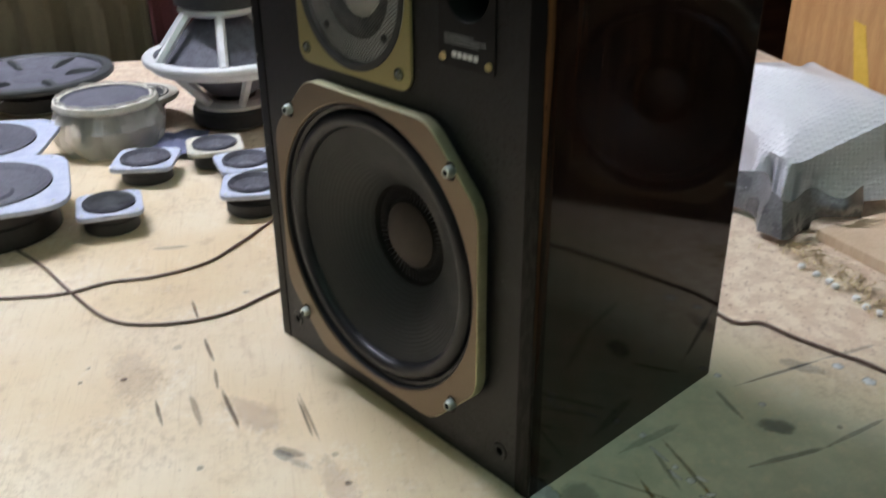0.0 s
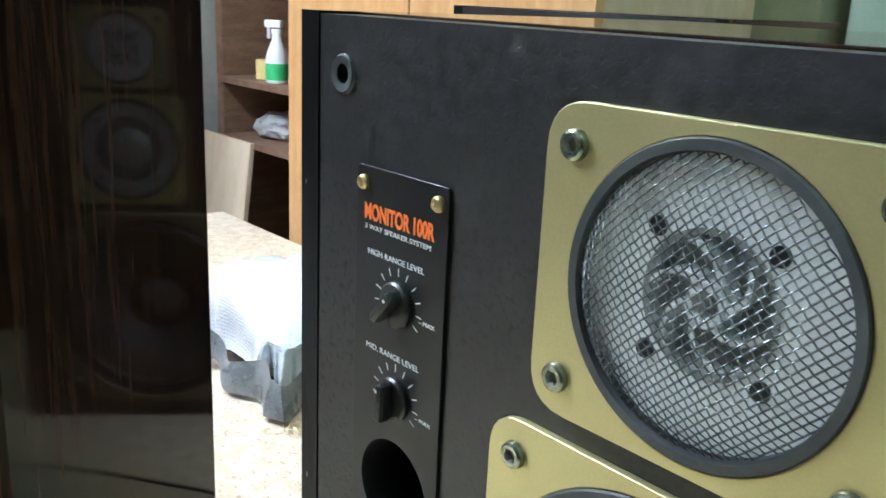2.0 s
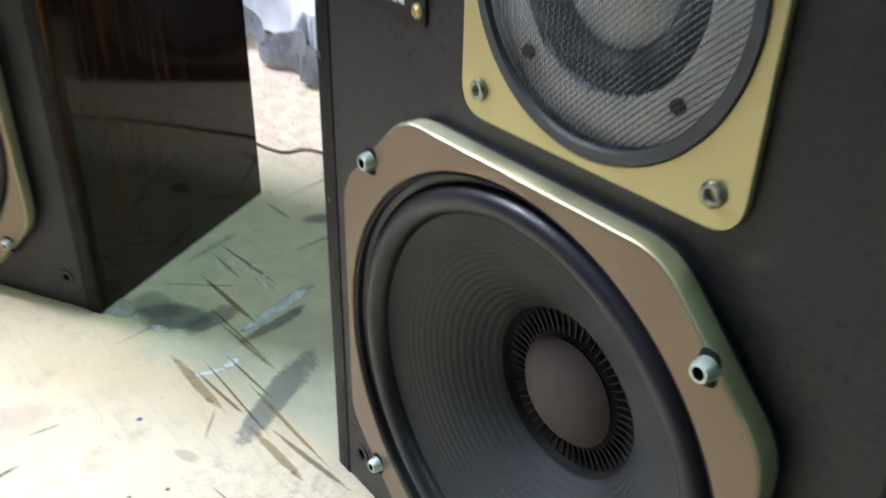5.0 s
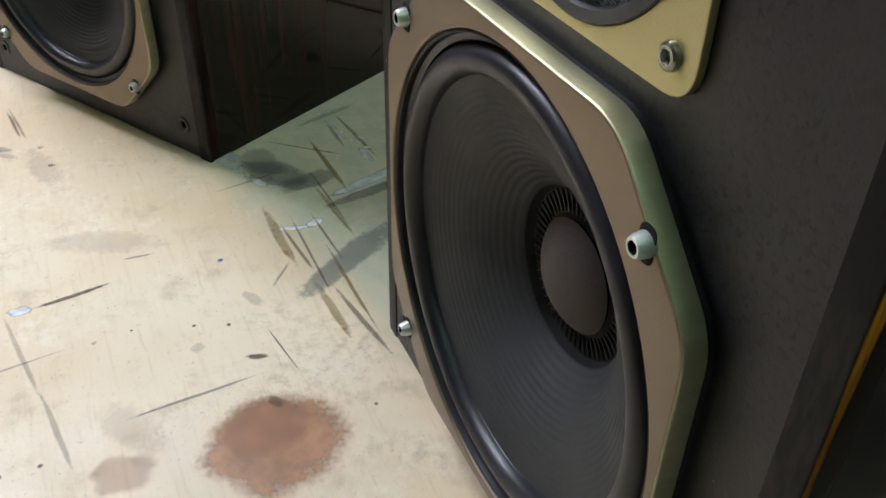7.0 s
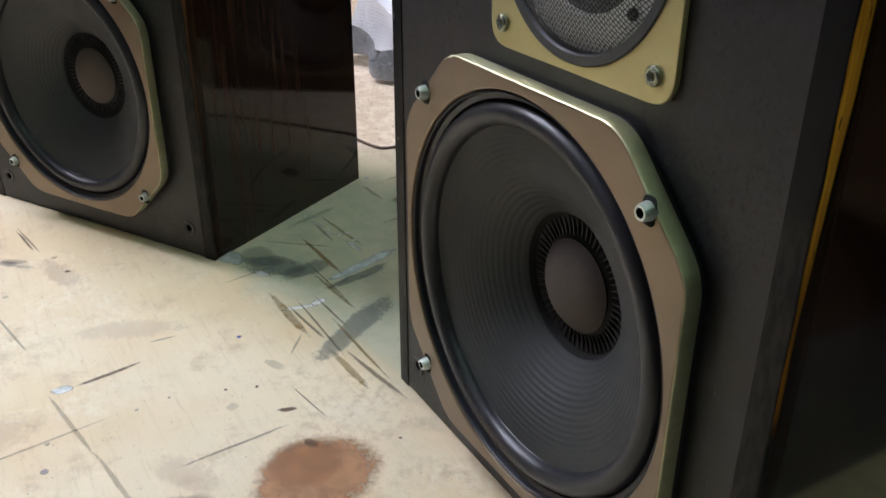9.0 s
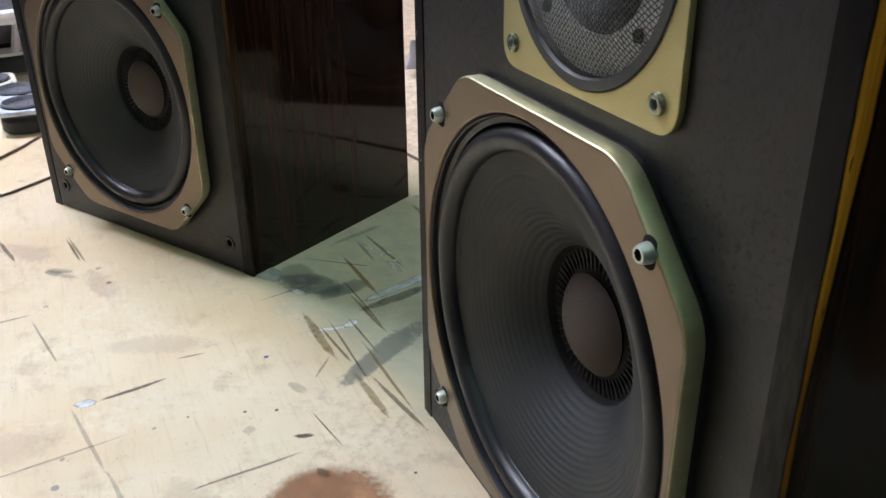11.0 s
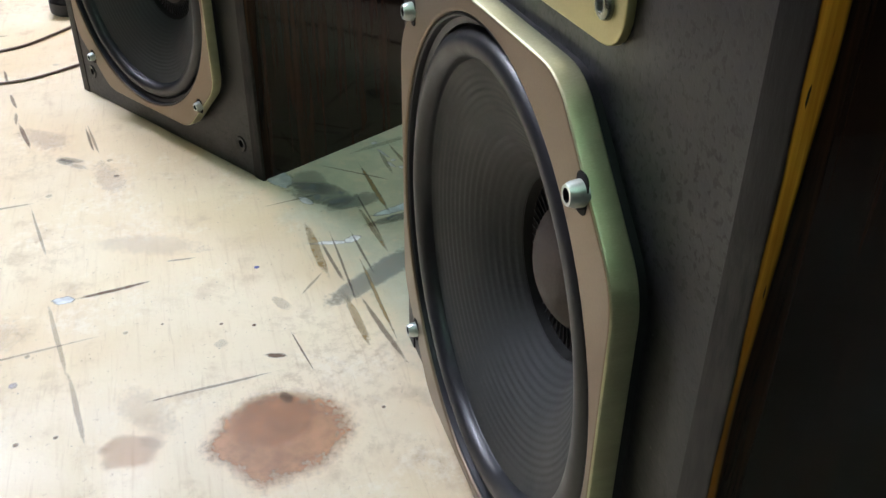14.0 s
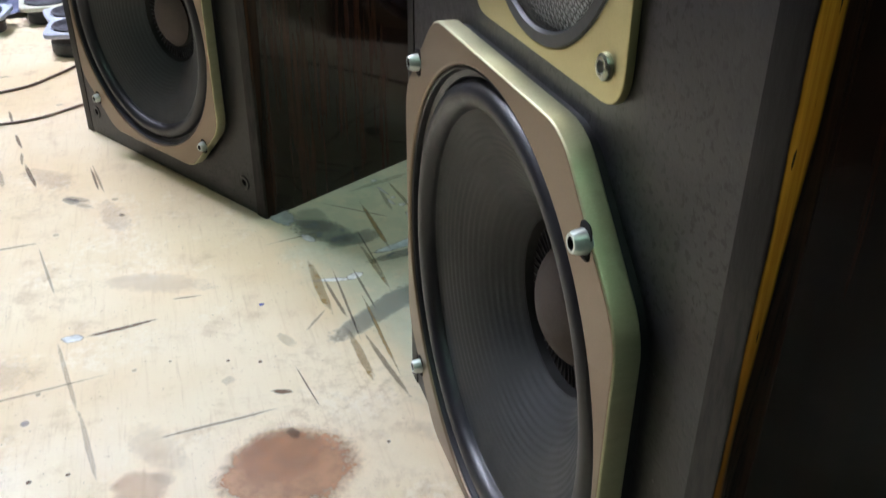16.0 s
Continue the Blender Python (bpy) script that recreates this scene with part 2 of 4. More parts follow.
MAGNET = surface("ferrite", (0.016, 0.016, 0.018), (0.03, 0.03, 0.032), 60, 0.5)
CABLE = surface("dark_cable", (0.11, 0.065, 0.05), (0.17, 0.11, 0.085), 100, 0.5)
PLY = surface("orange_plywood", (0.46, 0.245, 0.09), (0.60, 0.36, 0.16), 5, 0.45, 0, 60, 0.2, (5, 5, 0.7))
SHELFWOOD = surface("brown_shelf_wood", (0.16, 0.085, 0.05), (0.25, 0.15, 0.095), 8, 0.6, 0, 80, 0.2, (4, 0.8, 4))
PALEWOOD = surface("pale_board", (0.62, 0.46, 0.30), (0.74, 0.58, 0.42), 4, 0.55, 0, 60, 0.2, (4, 4, 0.7))
WALL = surface("cream_wall", (0.36, 0.34, 0.31), (0.44, 0.42, 0.38), 3, 0.85, 0, 40, 0.2)
DARKWALL = surface("added_dark_wall", (0.035, 0.023, 0.015), (0.065, 0.044, 0.030), 3, 0.7, 0, 60, 0.2, (4, 4, 0.6))
CEIL = surface("white_ceiling", (0.72, 0.72, 0.70), (0.80, 0.80, 0.78), 2, 0.9)
FLOOR = surface("grey_concrete", (0.17, 0.162, 0.15), (0.25, 0.238, 0.22), 4, 0.8, 0, 60, 0.3)
CURTAIN = surface("olive_curtain", (0.14, 0.115, 0.06), (0.20, 0.165, 0.09), 6, 0.85, 0, 200, 0.3, (3, 3, 0.5))
MAROON = surface("maroon_cloth", (0.10, 0.03, 0.03), (0.16, 0.05, 0.05), 8, 0.85, 0, 200, 0.3)
WHITEPLASTIC = surface("white_plastic", (0.75, 0.76, 0.76), (0.84, 0.85, 0.85), 20, 0.35)
GREEN = surface("green_label", (0.06, 0.42, 0.12), (0.10, 0.52, 0.18), 40, 0.5)
YELLOW = surface("yellow_paper", (0.75, 0.58, 0.20), (0.82, 0.66, 0.28), 40, 0.6)
PAPER = surface("white_paper", (0.72, 0.74, 0.78), (0.80, 0.82, 0.86), 20, 0.6)
DARKBAG = surface("dark_grey_plastic", (0.10, 0.10, 0.105), (0.22, 0.22, 0.23), 18, 0.3)
GREYBAG = surface("grey_bag", (0.30, 0.29, 0.28), (0.46, 0.45, 0.44), 14, 0.4)
SPRAYRED = surface("orange_spray", (0.75, 0.13, 0.03), (0.85, 0.2, 0.06), 30, 0.6)
SPRAYYEL = surface("yellow_spray", (0.70, 0.47, 0.05), (0.78, 0.55, 0.10), 30, 0.6)
STRAW = surface("wood_shavings", (0.52, 0.40, 0.22), (0.66, 0.54, 0.34), 60, 0.7)
CLOTHBLUE = surface("blue_cloth", (0.10, 0.11, 0.20), (0.18, 0.19, 0.30), 30, 0.85)


def make_bubble():
    t = Tree("bubble_wrap")
    v = t.place()
    cell = t.node("ShaderNodeTexVoronoi")
    t.put(cell.inputs["Vector"], v)
    cell.inputs["Scale"].default_value = 150
    cell.inputs["Randomness"].default_value = 0.25
    d = t.ramp(cell.outputs["Distance"], 0.1, 0.6, 1, 0)
    col = t.mix(t.ramp(t.noise(v, 9), 0.35, 0.7), (0.80, 0.80, 0.86), (0.90, 0.91, 0.95))
    t.bump(t.math("ADD", d, t.math("MULTIPLY", t.noise(v, 30), 0.8)), 0.45, 0.002)
    return t.set(Base_Color=col, Roughness=0.22, Transmission_Weight=0.15)


def make_film():
    t = Tree("clear_film")
    v = t.place()
    t.bump(t.noise(v, 28, 5, 0.6, 1.0), 0.9, 0.01)
    return t.set(Base_Color=(0.9, 0.88, 0.82), Roughness=0.12, Alpha=0.42, IOR=1.4)


BUBBLE, FILM = make_bubble(), make_film()


# ---- shapes ----
def thing(name, m, label, category, group="", kind=""):
    ob = new(name)
    ob.empty_display_size = 0.05
    ob.matrix_basis = m
    return tagged(ob, label, category, group, kind)


def part(name, shape, material, parent=None, label="", m=None, smooth=True):
    """Links a bmesh or a mesh as one object under parent."""
    if isinstance(shape, bmesh.types.BMesh):
        me = bpy.data.meshes.new(name)
        bmesh.ops.recalc_face_normals(shape, faces=shape.faces)
        shape.to_mesh(me)
        shape.free()
    else:
        me = shape
    if not me.materials:
        me.materials.append(material)
    if smooth and len(me.polygons):
        me.polygons.foreach_set("use_smooth", [True] * len(me.polygons))
        me.set_sharp_from_angle(angle=radians(20))
    ob = new(name, me)
    if parent:
        ob.parent = parent
    if m is not None:
        ob.matrix_basis = m
    return tagged(ob, label)


def box(size, centre=(0, 0, 0), bevel=0.0, seg=2):
    bm = bmesh.new()
    bmesh.ops.create_cube(bm, size=1, matrix=Matrix.Translation(centre) @ Matrix.Diagonal((*size, 1)))
    if bevel:
        bmesh.ops.bevel(bm, geom=bm.edges[:], offset=bevel, segments=seg, profile=0.5, affect="EDGES")
    return bm


def lathe(profile, n=64, axis="y", close=False):
    """Turns (radius, along) pairs about an axis through the origin."""
    bm = bmesh.new()
    rings = []
    for r, a in profile:
        ring = []
        for k in range(1 if r < 1e-6 else n):
            c, s = r * math.cos(2 * math.pi * k / n), r * math.sin(2 * math.pi * k / n)
            ring.append(bm.verts.new((c, a, s) if axis == "y" else (c, s, a)))
        rings.append(ring)
    if close:
        rings.append(rings[0])
    for p, q in zip(rings, rings[1:]):
        for k in range(n):
            i, j = k, (k + 1) % n
            if len(p) == 1 and len(q) > 1:
                bm.faces.new((p[0], q[i], q[j]))
            elif len(q) == 1 and len(p) > 1:
                bm.faces.new((p[i], p[j], q[0]))
            elif len(p) > 1:
                bm.faces.new((p[i], p[j], q[j], q[i]))
    return bm


def circle(cx, cy, r, n=72):
    return [(cx + r * math.cos(2 * math.pi * k / n), cy + r * math.sin(2 * math.pi * k / n)) for k in range(n)]


def rounded(cx, cy, hx, hy, r, cut=0.0, n=6):
    """A rounded rectangle; with cut, its corners are cut off at 45 degrees and the cuts rounded."""
    if cut:
        pts = [(hx, -hy + cut), (hx, hy - cut), (hx - cut, hy), (-hx + cut, hy), (-hx, hy - cut), (-hx, -hy + cut), (-hx + cut, -hy), (hx - cut, -hy)]
    else:
        pts = [(hx, -hy), (hx, hy), (-hx, hy), (-hx, -hy)]
    out = []
    for i, p in enumerate(pts):
        p, a, b = Vector(p), Vector(pts[i - 1]), Vector(pts[(i + 1) % len(pts)])
        s, e = p + (a - p).normalized() * r, p + (b - p).normalized() * r
        for k in range(n + 1):
            f = k / n
            q = s.lerp(p, f).lerp(p.lerp(e, f), f)
            out.append((cx + q.x, cy + q.y))
    return out


def plate(outlines, depth, bevel=0.0, front=0.0):
    """A flat piece in the upright xz plane with holes: its front face at y = front, its back depth behind."""
    cu = bpy.data.curves.new("plate", "CURVE")
    cu.dimensions, cu.fill_mode = "2D", "BOTH"
    cu.extrude, cu.bevel_depth, cu.bevel_resolution = max(depth / 2 - bevel, 0.0001), bevel, 2
    cu.offset = -bevel
    for pts in outlines:
        sp = cu.splines.new("POLY")
        sp.points.add(len(pts) - 1)
        for q, (x, y) in zip(sp.points, pts):
            q.co = (x, y, 0, 1)
        sp.use_cyclic_u = True
    ob = bpy.data.objects.new("plate", cu)
    scene.collection.objects.link(ob)
    bpy.context.view_layer.update()
    me = bpy.data.meshes.new_from_object(ob.evaluated_get(bpy.context.evaluated_depsgraph_get()))
    bpy.data.objects.remove(ob)
    bpy.data.curves.remove(cu)
    me.transform(Matrix.Translation((0, front + depth / 2, 0)) @ Matrix.Rotation(radians(90), 4, "X"))
    return me


def letters(body, size, x, z, y=-0.0006, width=0.0, bold=0.0):
    """Printed words as a flat mesh on an upright panel, starting at (x, z)."""
    cu = bpy.data.curves.new("words", "FONT")
    cu.body, cu.size, cu.extrude, cu.offset = body, size, 0.00008, bold
    ob = bpy.data.objects.new("words", cu)
    scene.collection.objects.link(ob)
    bpy.context.view_layer.update()
    me = bpy.data.meshes.new_from_object(ob.evaluated_get(bpy.context.evaluated_depsgraph_get()))
    bpy.data.objects.remove(ob)
    bpy.data.curves.remove(cu)
    sx = 1.0
    if width:
        xs = [v.co.x for v in me.vertices]
        sx = width / (max(xs) - min(xs))
    me.transform(Matrix.Translation((x, y, z)) @ Matrix.Rotation(radians(90), 4, "X") @ Matrix.Diagonal((sx, 1, 1, 1)))
    return me


def tube(points, r, n=6):
    """A round rod along a line of points."""
    bm = bmesh.new()
    pts = [Vector(p) for p in points]
    rings = []
    for i, p in enumerate(pts):
        d = (pts[min(i + 1, len(pts) - 1)] - pts[max(i - 1, 0)]).normalized()
        side = d.cross(Vector((0, 0, 1)) if abs(d.z) < 0.9 else Vector((1, 0, 0))).normalized()
        up = side.cross(d)
        rings.append([bm.verts.new(p + r * (math.cos(2 * math.pi * k / n) * side + math.sin(2 * math.pi * k / n) * up)) for k in range(n)])
    for a, b in zip(rings, rings[1:]):
        for k in range(n):
            bm.faces.new((a[k], a[(k + 1) % n], b[(k + 1) % n], b[k]))
    bm.faces.new(rings[0][::-1])
    bm.faces.new(rings[-1])
    return bm


def smooth_line(pts, steps=10):
    """A Catmull-Rom line through the points."""
    pts = [Vector(p) for p in pts]
    out = []
    for i in range(len(pts) - 1):
        a, b, c, d = pts[max(i - 1, 0)], pts[i], pts[i + 1], pts[min(i + 2, len(pts) - 1)]
        for k in range(steps):
            f = k / steps
            out.append(0.5 * (2 * b + (c - a) * f + (2 * a - 5 * b + 4 * c - d) * f * f + (3 * b - a - 3 * c + d) * f ** 3))
    return out + [pts[-1]]


def join(*bms):
    out = bmesh.new()
    for b in bms:
        me = bpy.data.meshes.new("tmp")
        b.to_mesh(me)
        b.free()
        out.from_mesh(me)
        bpy.data.meshes.remove(me)
    return out


def socket_screw(r, h, back=0.0):
    """A socket cap screw, its head pointing to -y, its hexagon sunk."""
    bm = lathe([(r * 0.52, -h), (r * 0.74, -h), (r * 0.92, -h * 0.9), (r, -h * 0.7), (r, back)], 24)
    hexa = lathe([(0, -h * 0.35), (r * 0.52, -h * 0.35), (r * 0.52, -h)], 6)
    return join(bm, hexa)


def shade_socket(ob, r, material):
    """Recolours the bottom of a screw's hexagon, so its shade is in the material."""
    ob.data.materials.append(material)
    for poly in ob.data.polygons:
        if math.hypot(poly.center.x, poly.center.z) < r * 0.47:
            poly.material_index = 1


def mesh_grille(radius, pitch, wire, rise, edge_y, turn):
    """A woven wire dome: two sets of wires that pass over and under each other."""
    bm = bmesh.new()
    n = int(radius / pitch)
    for set_ in (0, 1):
        a = radians(turn + 90 * set_)
        u, v = Vector((math.cos(a), 0, math.sin(a))), Vector((-math.sin(a), 0, math.cos(a)))
        for k in range(-n, n + 1):
            off = k * pitch
            half = math.sqrt(max(radius ** 2 - off ** 2, 0))
            if half < pitch:
                continue
            m = int(half / pitch)
            rings = []
            for i in range(-m, m + 1):
                s = i * pitch
                rr = min(1, (s * s + off * off) / radius ** 2)
                dome = edge_y - rise * (1 - rr ** 2.4)
                wave = wire * 0.55 * (1 if (i + k + set_) % 2 else -1)
                c = u * s + v * off + Vector((0, dome + wave, 0))
                rings.append([bm.verts.new(c + v * wire * dx + Vector((0, dy * wire, 0))) for dx, dy in ((0.5, 0), (0, -0.5), (-0.5, 0))])
            for p, q in zip(rings, rings[1:]):
                bm.faces.new((p[0], p[1], q[1], q[0]))
                bm.faces.new((p[1], p[2], q[2], q[1]))
    return bm


# ---- loudspeaker cabinets ----
W, H, D = 0.374, 0.613, 0.276
WOOF = (0.0, 0.1735)


def at(x, z, y=0.0):
    return Matrix.Translation((x, y, z))


def woofer(cab, x, z):
    frame_ = part("woofer_frame", plate([rounded(x, z, 0.139, 0.141, 0.015, 0.058), circle(x, z, 0.1335, 96)], 0.0115, 0.0016, -0.0155), BRONZE, cab,
                  "bronze anodised cut-corner woofer frame")
    part("frame_gasket", plate([rounded(x, z, 0.137, 0.139, 0.015, 0.058), circle(x, z, 0.1325, 96)], 0.0040, 0, -0.0040), BLACK, cab)
    for poly in frame_.data.polygons:
        if poly.normal.y > -0.9 and math.hypot(poly.center.x - x, poly.center.z - z) > 0.1362:
            poly.material_index = 1
    frame_.data.materials.append(FRAMESIDE)
    ring = lathe([(0.1334, -0.0120), (0.1330, -0.0138), (0.1320, -0.0142), (0.1312, -0.0132), (0.1308, -0.0100), (0.1290, -0.0092), (0.1276, -0.0086), (0.1266, -0.006), (0.1264, 0.012), (0.1334, 0.012)], 96)
    part("gasket_ring", ring, RUBBER, cab, "", at(x, z))
    roll = [(0.1270, 0.002), (0.1268, -0.0040)]
    for k in range(17):
        a = math.pi * k / 16
        roll.append((0.1188 + 0.0078 * math.cos(a), -0.0050 - 0.0086 * math.sin(a)))
    roll += [(0.1106, -0.0042), (0.1098, -0.0034)]
    part("surround", lathe(roll, 96), RUBBER, cab, "glossy black rubber roll surround", at(x, z))
    prof = []
    for k in range(121):
        f = k / 120
        r = 0.1106 - 0.0614 * f
        y = -0.0045 + 0.020 * f + 0.016 * f ** 2.8
        prof.append((r, y + 0.00017 * math.sin(2 * math.pi * (0.112 - r) / 0.0036) * min(1, 4 * f)))
    part("cone", lathe(prof, 96), CONE, cab, "dark grey paper cone with fine concentric ribs", at(x, z))
    part("cone_neck", lathe([(0.0497, 0.0310), (0.0470, 0.0365), (0.038, 0.0385), (0.0310, 0.0350)], 72), HOLE, cab, "", at(x, z))
    ribs = bmesh.new()
    for k in range(56):
        a = 2 * math.pi * k / 56
        m = Matrix.Translation((0.0402 * math.cos(a), 0.0374, 0.0402 * math.sin(a))) @ Matrix.Rotation(-a, 4, "Y")
        bmesh.ops.create_cube(ribs, size=1, matrix=m @ Matrix.Diagonal((0.0125, 0.0030, 0.0006, 1)))
    tagged(part("neck_ribs", ribs, RUBBER, cab, "", at(x, z)), "", "", "", "stuff")
    cap = [(0.0318 * math.sin(a), 0.0335 - 0.024 * (math.cos(a) - math.cos(1.05))) for a in [1.05 * k / 16 for k in range(16, -1, -1)]]
    cap = [(r / math.sin(1.05), y) for r, y in cap]
    part("dust_cap", lathe(cap, 64), DUST, cab, "brown-grey cloth dust cap", at(x, z))
    # flat dark patch on the frame, standing for the shade in a screw's slot
    slot = plate([rounded(0, 0, 0.0046, 0.0078, 0.004)], 0.0006, 0, -0.0159)
    head = None
    for sx in (-1, 1):
        for sz in (-1, 1):
            px, pz = x + sx * 0.109, z + sz * 0.1075
            ob = part("screw_slot_shade", slot, HOLE, frame_, "", at(px, pz))
            if head is None:
                head = part("screw", socket_screw(0.0052, 0.0215, -0.0145), STEEL, frame_, "zinc socket cap screw", at(px, pz))
                shade_socket(head, 0.0052, HOLE)
            else:
                part("screw", head.data, STEEL, frame_, "zinc socket cap screw", at(px, pz))


def small_driver(cab, name, x, z, hx, hz, ring, sx_, sz_, bolts):
    """The gold plate, grey ring and screws that the middle and the high driver share."""
    body = part(name, plate([rounded(x, z, hx, hz, 0.016), circle(x, z, ring)], 0.0035, 0.0006, -0.0035), GOLD, cab, "pale gold anodised driver plate")
    part("ring", lathe([(ring, -0.0036), (ring - 0.0006, -0.0046), (ring * 0.925, -0.0046), (ring * 0.91, -0.003), (ring * 0.905, 0.012), (ring, 0.012)], 72), GREYRING, body,
         "dark grey trim ring", at(x, z))
    screw = None
    for dx in (-1, 1):
        for dz in (-1, 1):
            m = at(x + dx * sx_, z + dz * sz_)
            if screw is None:
                screw = part("screw", socket_screw(0.0053, 0.0062), DARKSTEEL, body, "olive-plated socket screw", m)
                shade_socket(screw, 0.0053, THROAT)
            else:
                part("screw", screw.data, DARKSTEEL, body, "olive-plated socket screw", m)
    bolt = None
    for dx in (-1, 1):
        for dz in (-1, 1):
            m = at(x + dx * bolts, z + dz * bolts, 0.0015)
            if bolt is None:
                bolt = part("bolt", lathe([(0, -0.0012), (0.0030, -0.0012), (0.0034, 0.0), (0.0034, 0.003)], 20), BLACK, body, "black bolt behind the mesh", m)
            else:
                part("bolt", bolt.data, BLACK, body, "black bolt behind the mesh", m)
    return body


def midrange(cab, x, z):
    b = small_driver(cab, "midrange_driver", x, z, 0.0768, 0.0758, 0.0710, 0.0635, 0.062, 0.039)
    part("face_plate", lathe([(0.066, 0.002), (0.046, 0.002), (0.0455, 0.006)], 64), SILVER, b, "", at(x, z))
    roll = [(0.0455 - 0.017 * k / 10, 0.005 - 0.004 * math.sin(math.pi * k / 10) + 0.004 * k / 10) for k in range(11)]
    part("surround", lathe(roll, 64), CONE, b, "black midrange surround", at(x, z))
    dome = [(0.0285 * math.sin(a) / math.sin(0.95), 0.009 - 0.026 * (math.cos(a) - math.cos(0.95))) for a in [0.95 * k / 12 for k in range(12, -1, -1)]]
    part("dome", lathe(dome, 56), SILVER, b, "silver midrange dome", at(x, z))
    part("mesh_grille", mesh_grille(0.0660, 0.0021, 0.00062, 0.010, -0.001, 44), WIRE, b, "domed woven wire mesh", at(x, z))


def tweeter(cab, x, z):
    b = small_driver(cab, "tweeter", x, z, 0.0622, 0.0528, 0.0485, 0.0500, 0.0392, 0.0195)
    part("face_plate", lathe([(0.0455, 0.001), (0.0225, 0.0012), (0.022, 0.006), (0.018, 0.010), (0.0001, 0.011)], 56), BRIGHT, b, "", at(x, z))
    vane = bmesh.new()
    rows = []
    for i in range(7):
        r, a = 0.006 + 0.0135 * i / 6, 0.9 * (i / 6) ** 1.3
        p, nrm = Vector((r * math.cos(a), 0, r * math.sin(a))), Vector((-math.sin(a), 0, math.cos(a)))
        wdt = 0.0010 + 0.0003 * i / 6
        rows.append([vane.verts.new(p + nrm * o + Vector((0, y, 0))) for o, y in ((wdt, 0.008), (wdt, -0.0005), (-wdt, -0.0005), (-wdt, 0.008))])
    for p, q in zip(rows, rows[1:]):
        for j in range(4):
            vane.faces.new((p[j], p[(j + 1) % 4], q[(j + 1) % 4], q[j]))
    vane.faces.new(rows[0])
    vane.faces.new(rows[-1])
    first = None
    for k in range(6):
        m = at(x, z) @ Matrix.Rotation(2 * math.pi * k / 6, 4, "Y")
        if first is None:
            first = part("diffuser_vane", vane, ALU, b, "swirled metal diffuser vane", m)
        else:
            part("diffuser_vane", first.data, ALU, b, "swirled metal diffuser vane", m)
    part("diffuser_hub", lathe([(0.0040, 0.008), (0.0044, -0.0005), (0.0068, -0.0005), (0.0072, 0.008)], 32), ALU, b, "", at(x, z))
    part("horn_throat", lathe([(0.0226, 0.0008), (0.0205, 0.0012), (0.0185, 0.0075), (0.0, 0.0090)], 48), THROAT, b, "", at(x, z))
    part("mesh_grille", mesh_grille(0.0452, 0.0025, 0.00064, 0.010, -0.001, 44), WIRE, b, "domed woven wire mesh", at(x, z))


def knob(panel, x, z, turn):
    k = part("level_knob", lathe([(0.0, -0.003), (0.0088, -0.003), (0.0098, -0.002), (0.0098, 0.0)], 40), BLACK, panel, "black rotary level knob", at(x, z, -0.0015))
    grip = box((0.0058, 0.0075, 0.0180), (0, -0.0065, 0), 0.0024)
    part("grip", grip, BLACK, k, "", Matrix.Rotation(radians(turn), 4, "Y"))
    part("pointer", lathe([(0.0, -0.0004), (0.0007, -0.0003), (0.0008, 0)], 10), PRINT, k, "white pointer dot", Matrix.Rotation(radians(turn), 4, "Y") @ at(0, 0.006, -0.0104))
    for i in range(11):
        a = radians(210 - 24 * i)
        tick = box((0.0034, 0.0001, 0.0005), (0, 0, 0))
        part("tick", tick, PRINT, panel, "", at(x + 0.0138 * math.cos(a), z + 0.0138 * math.sin(a), -0.0016) @ Matrix.Rotation(-a, 4, "Y"))


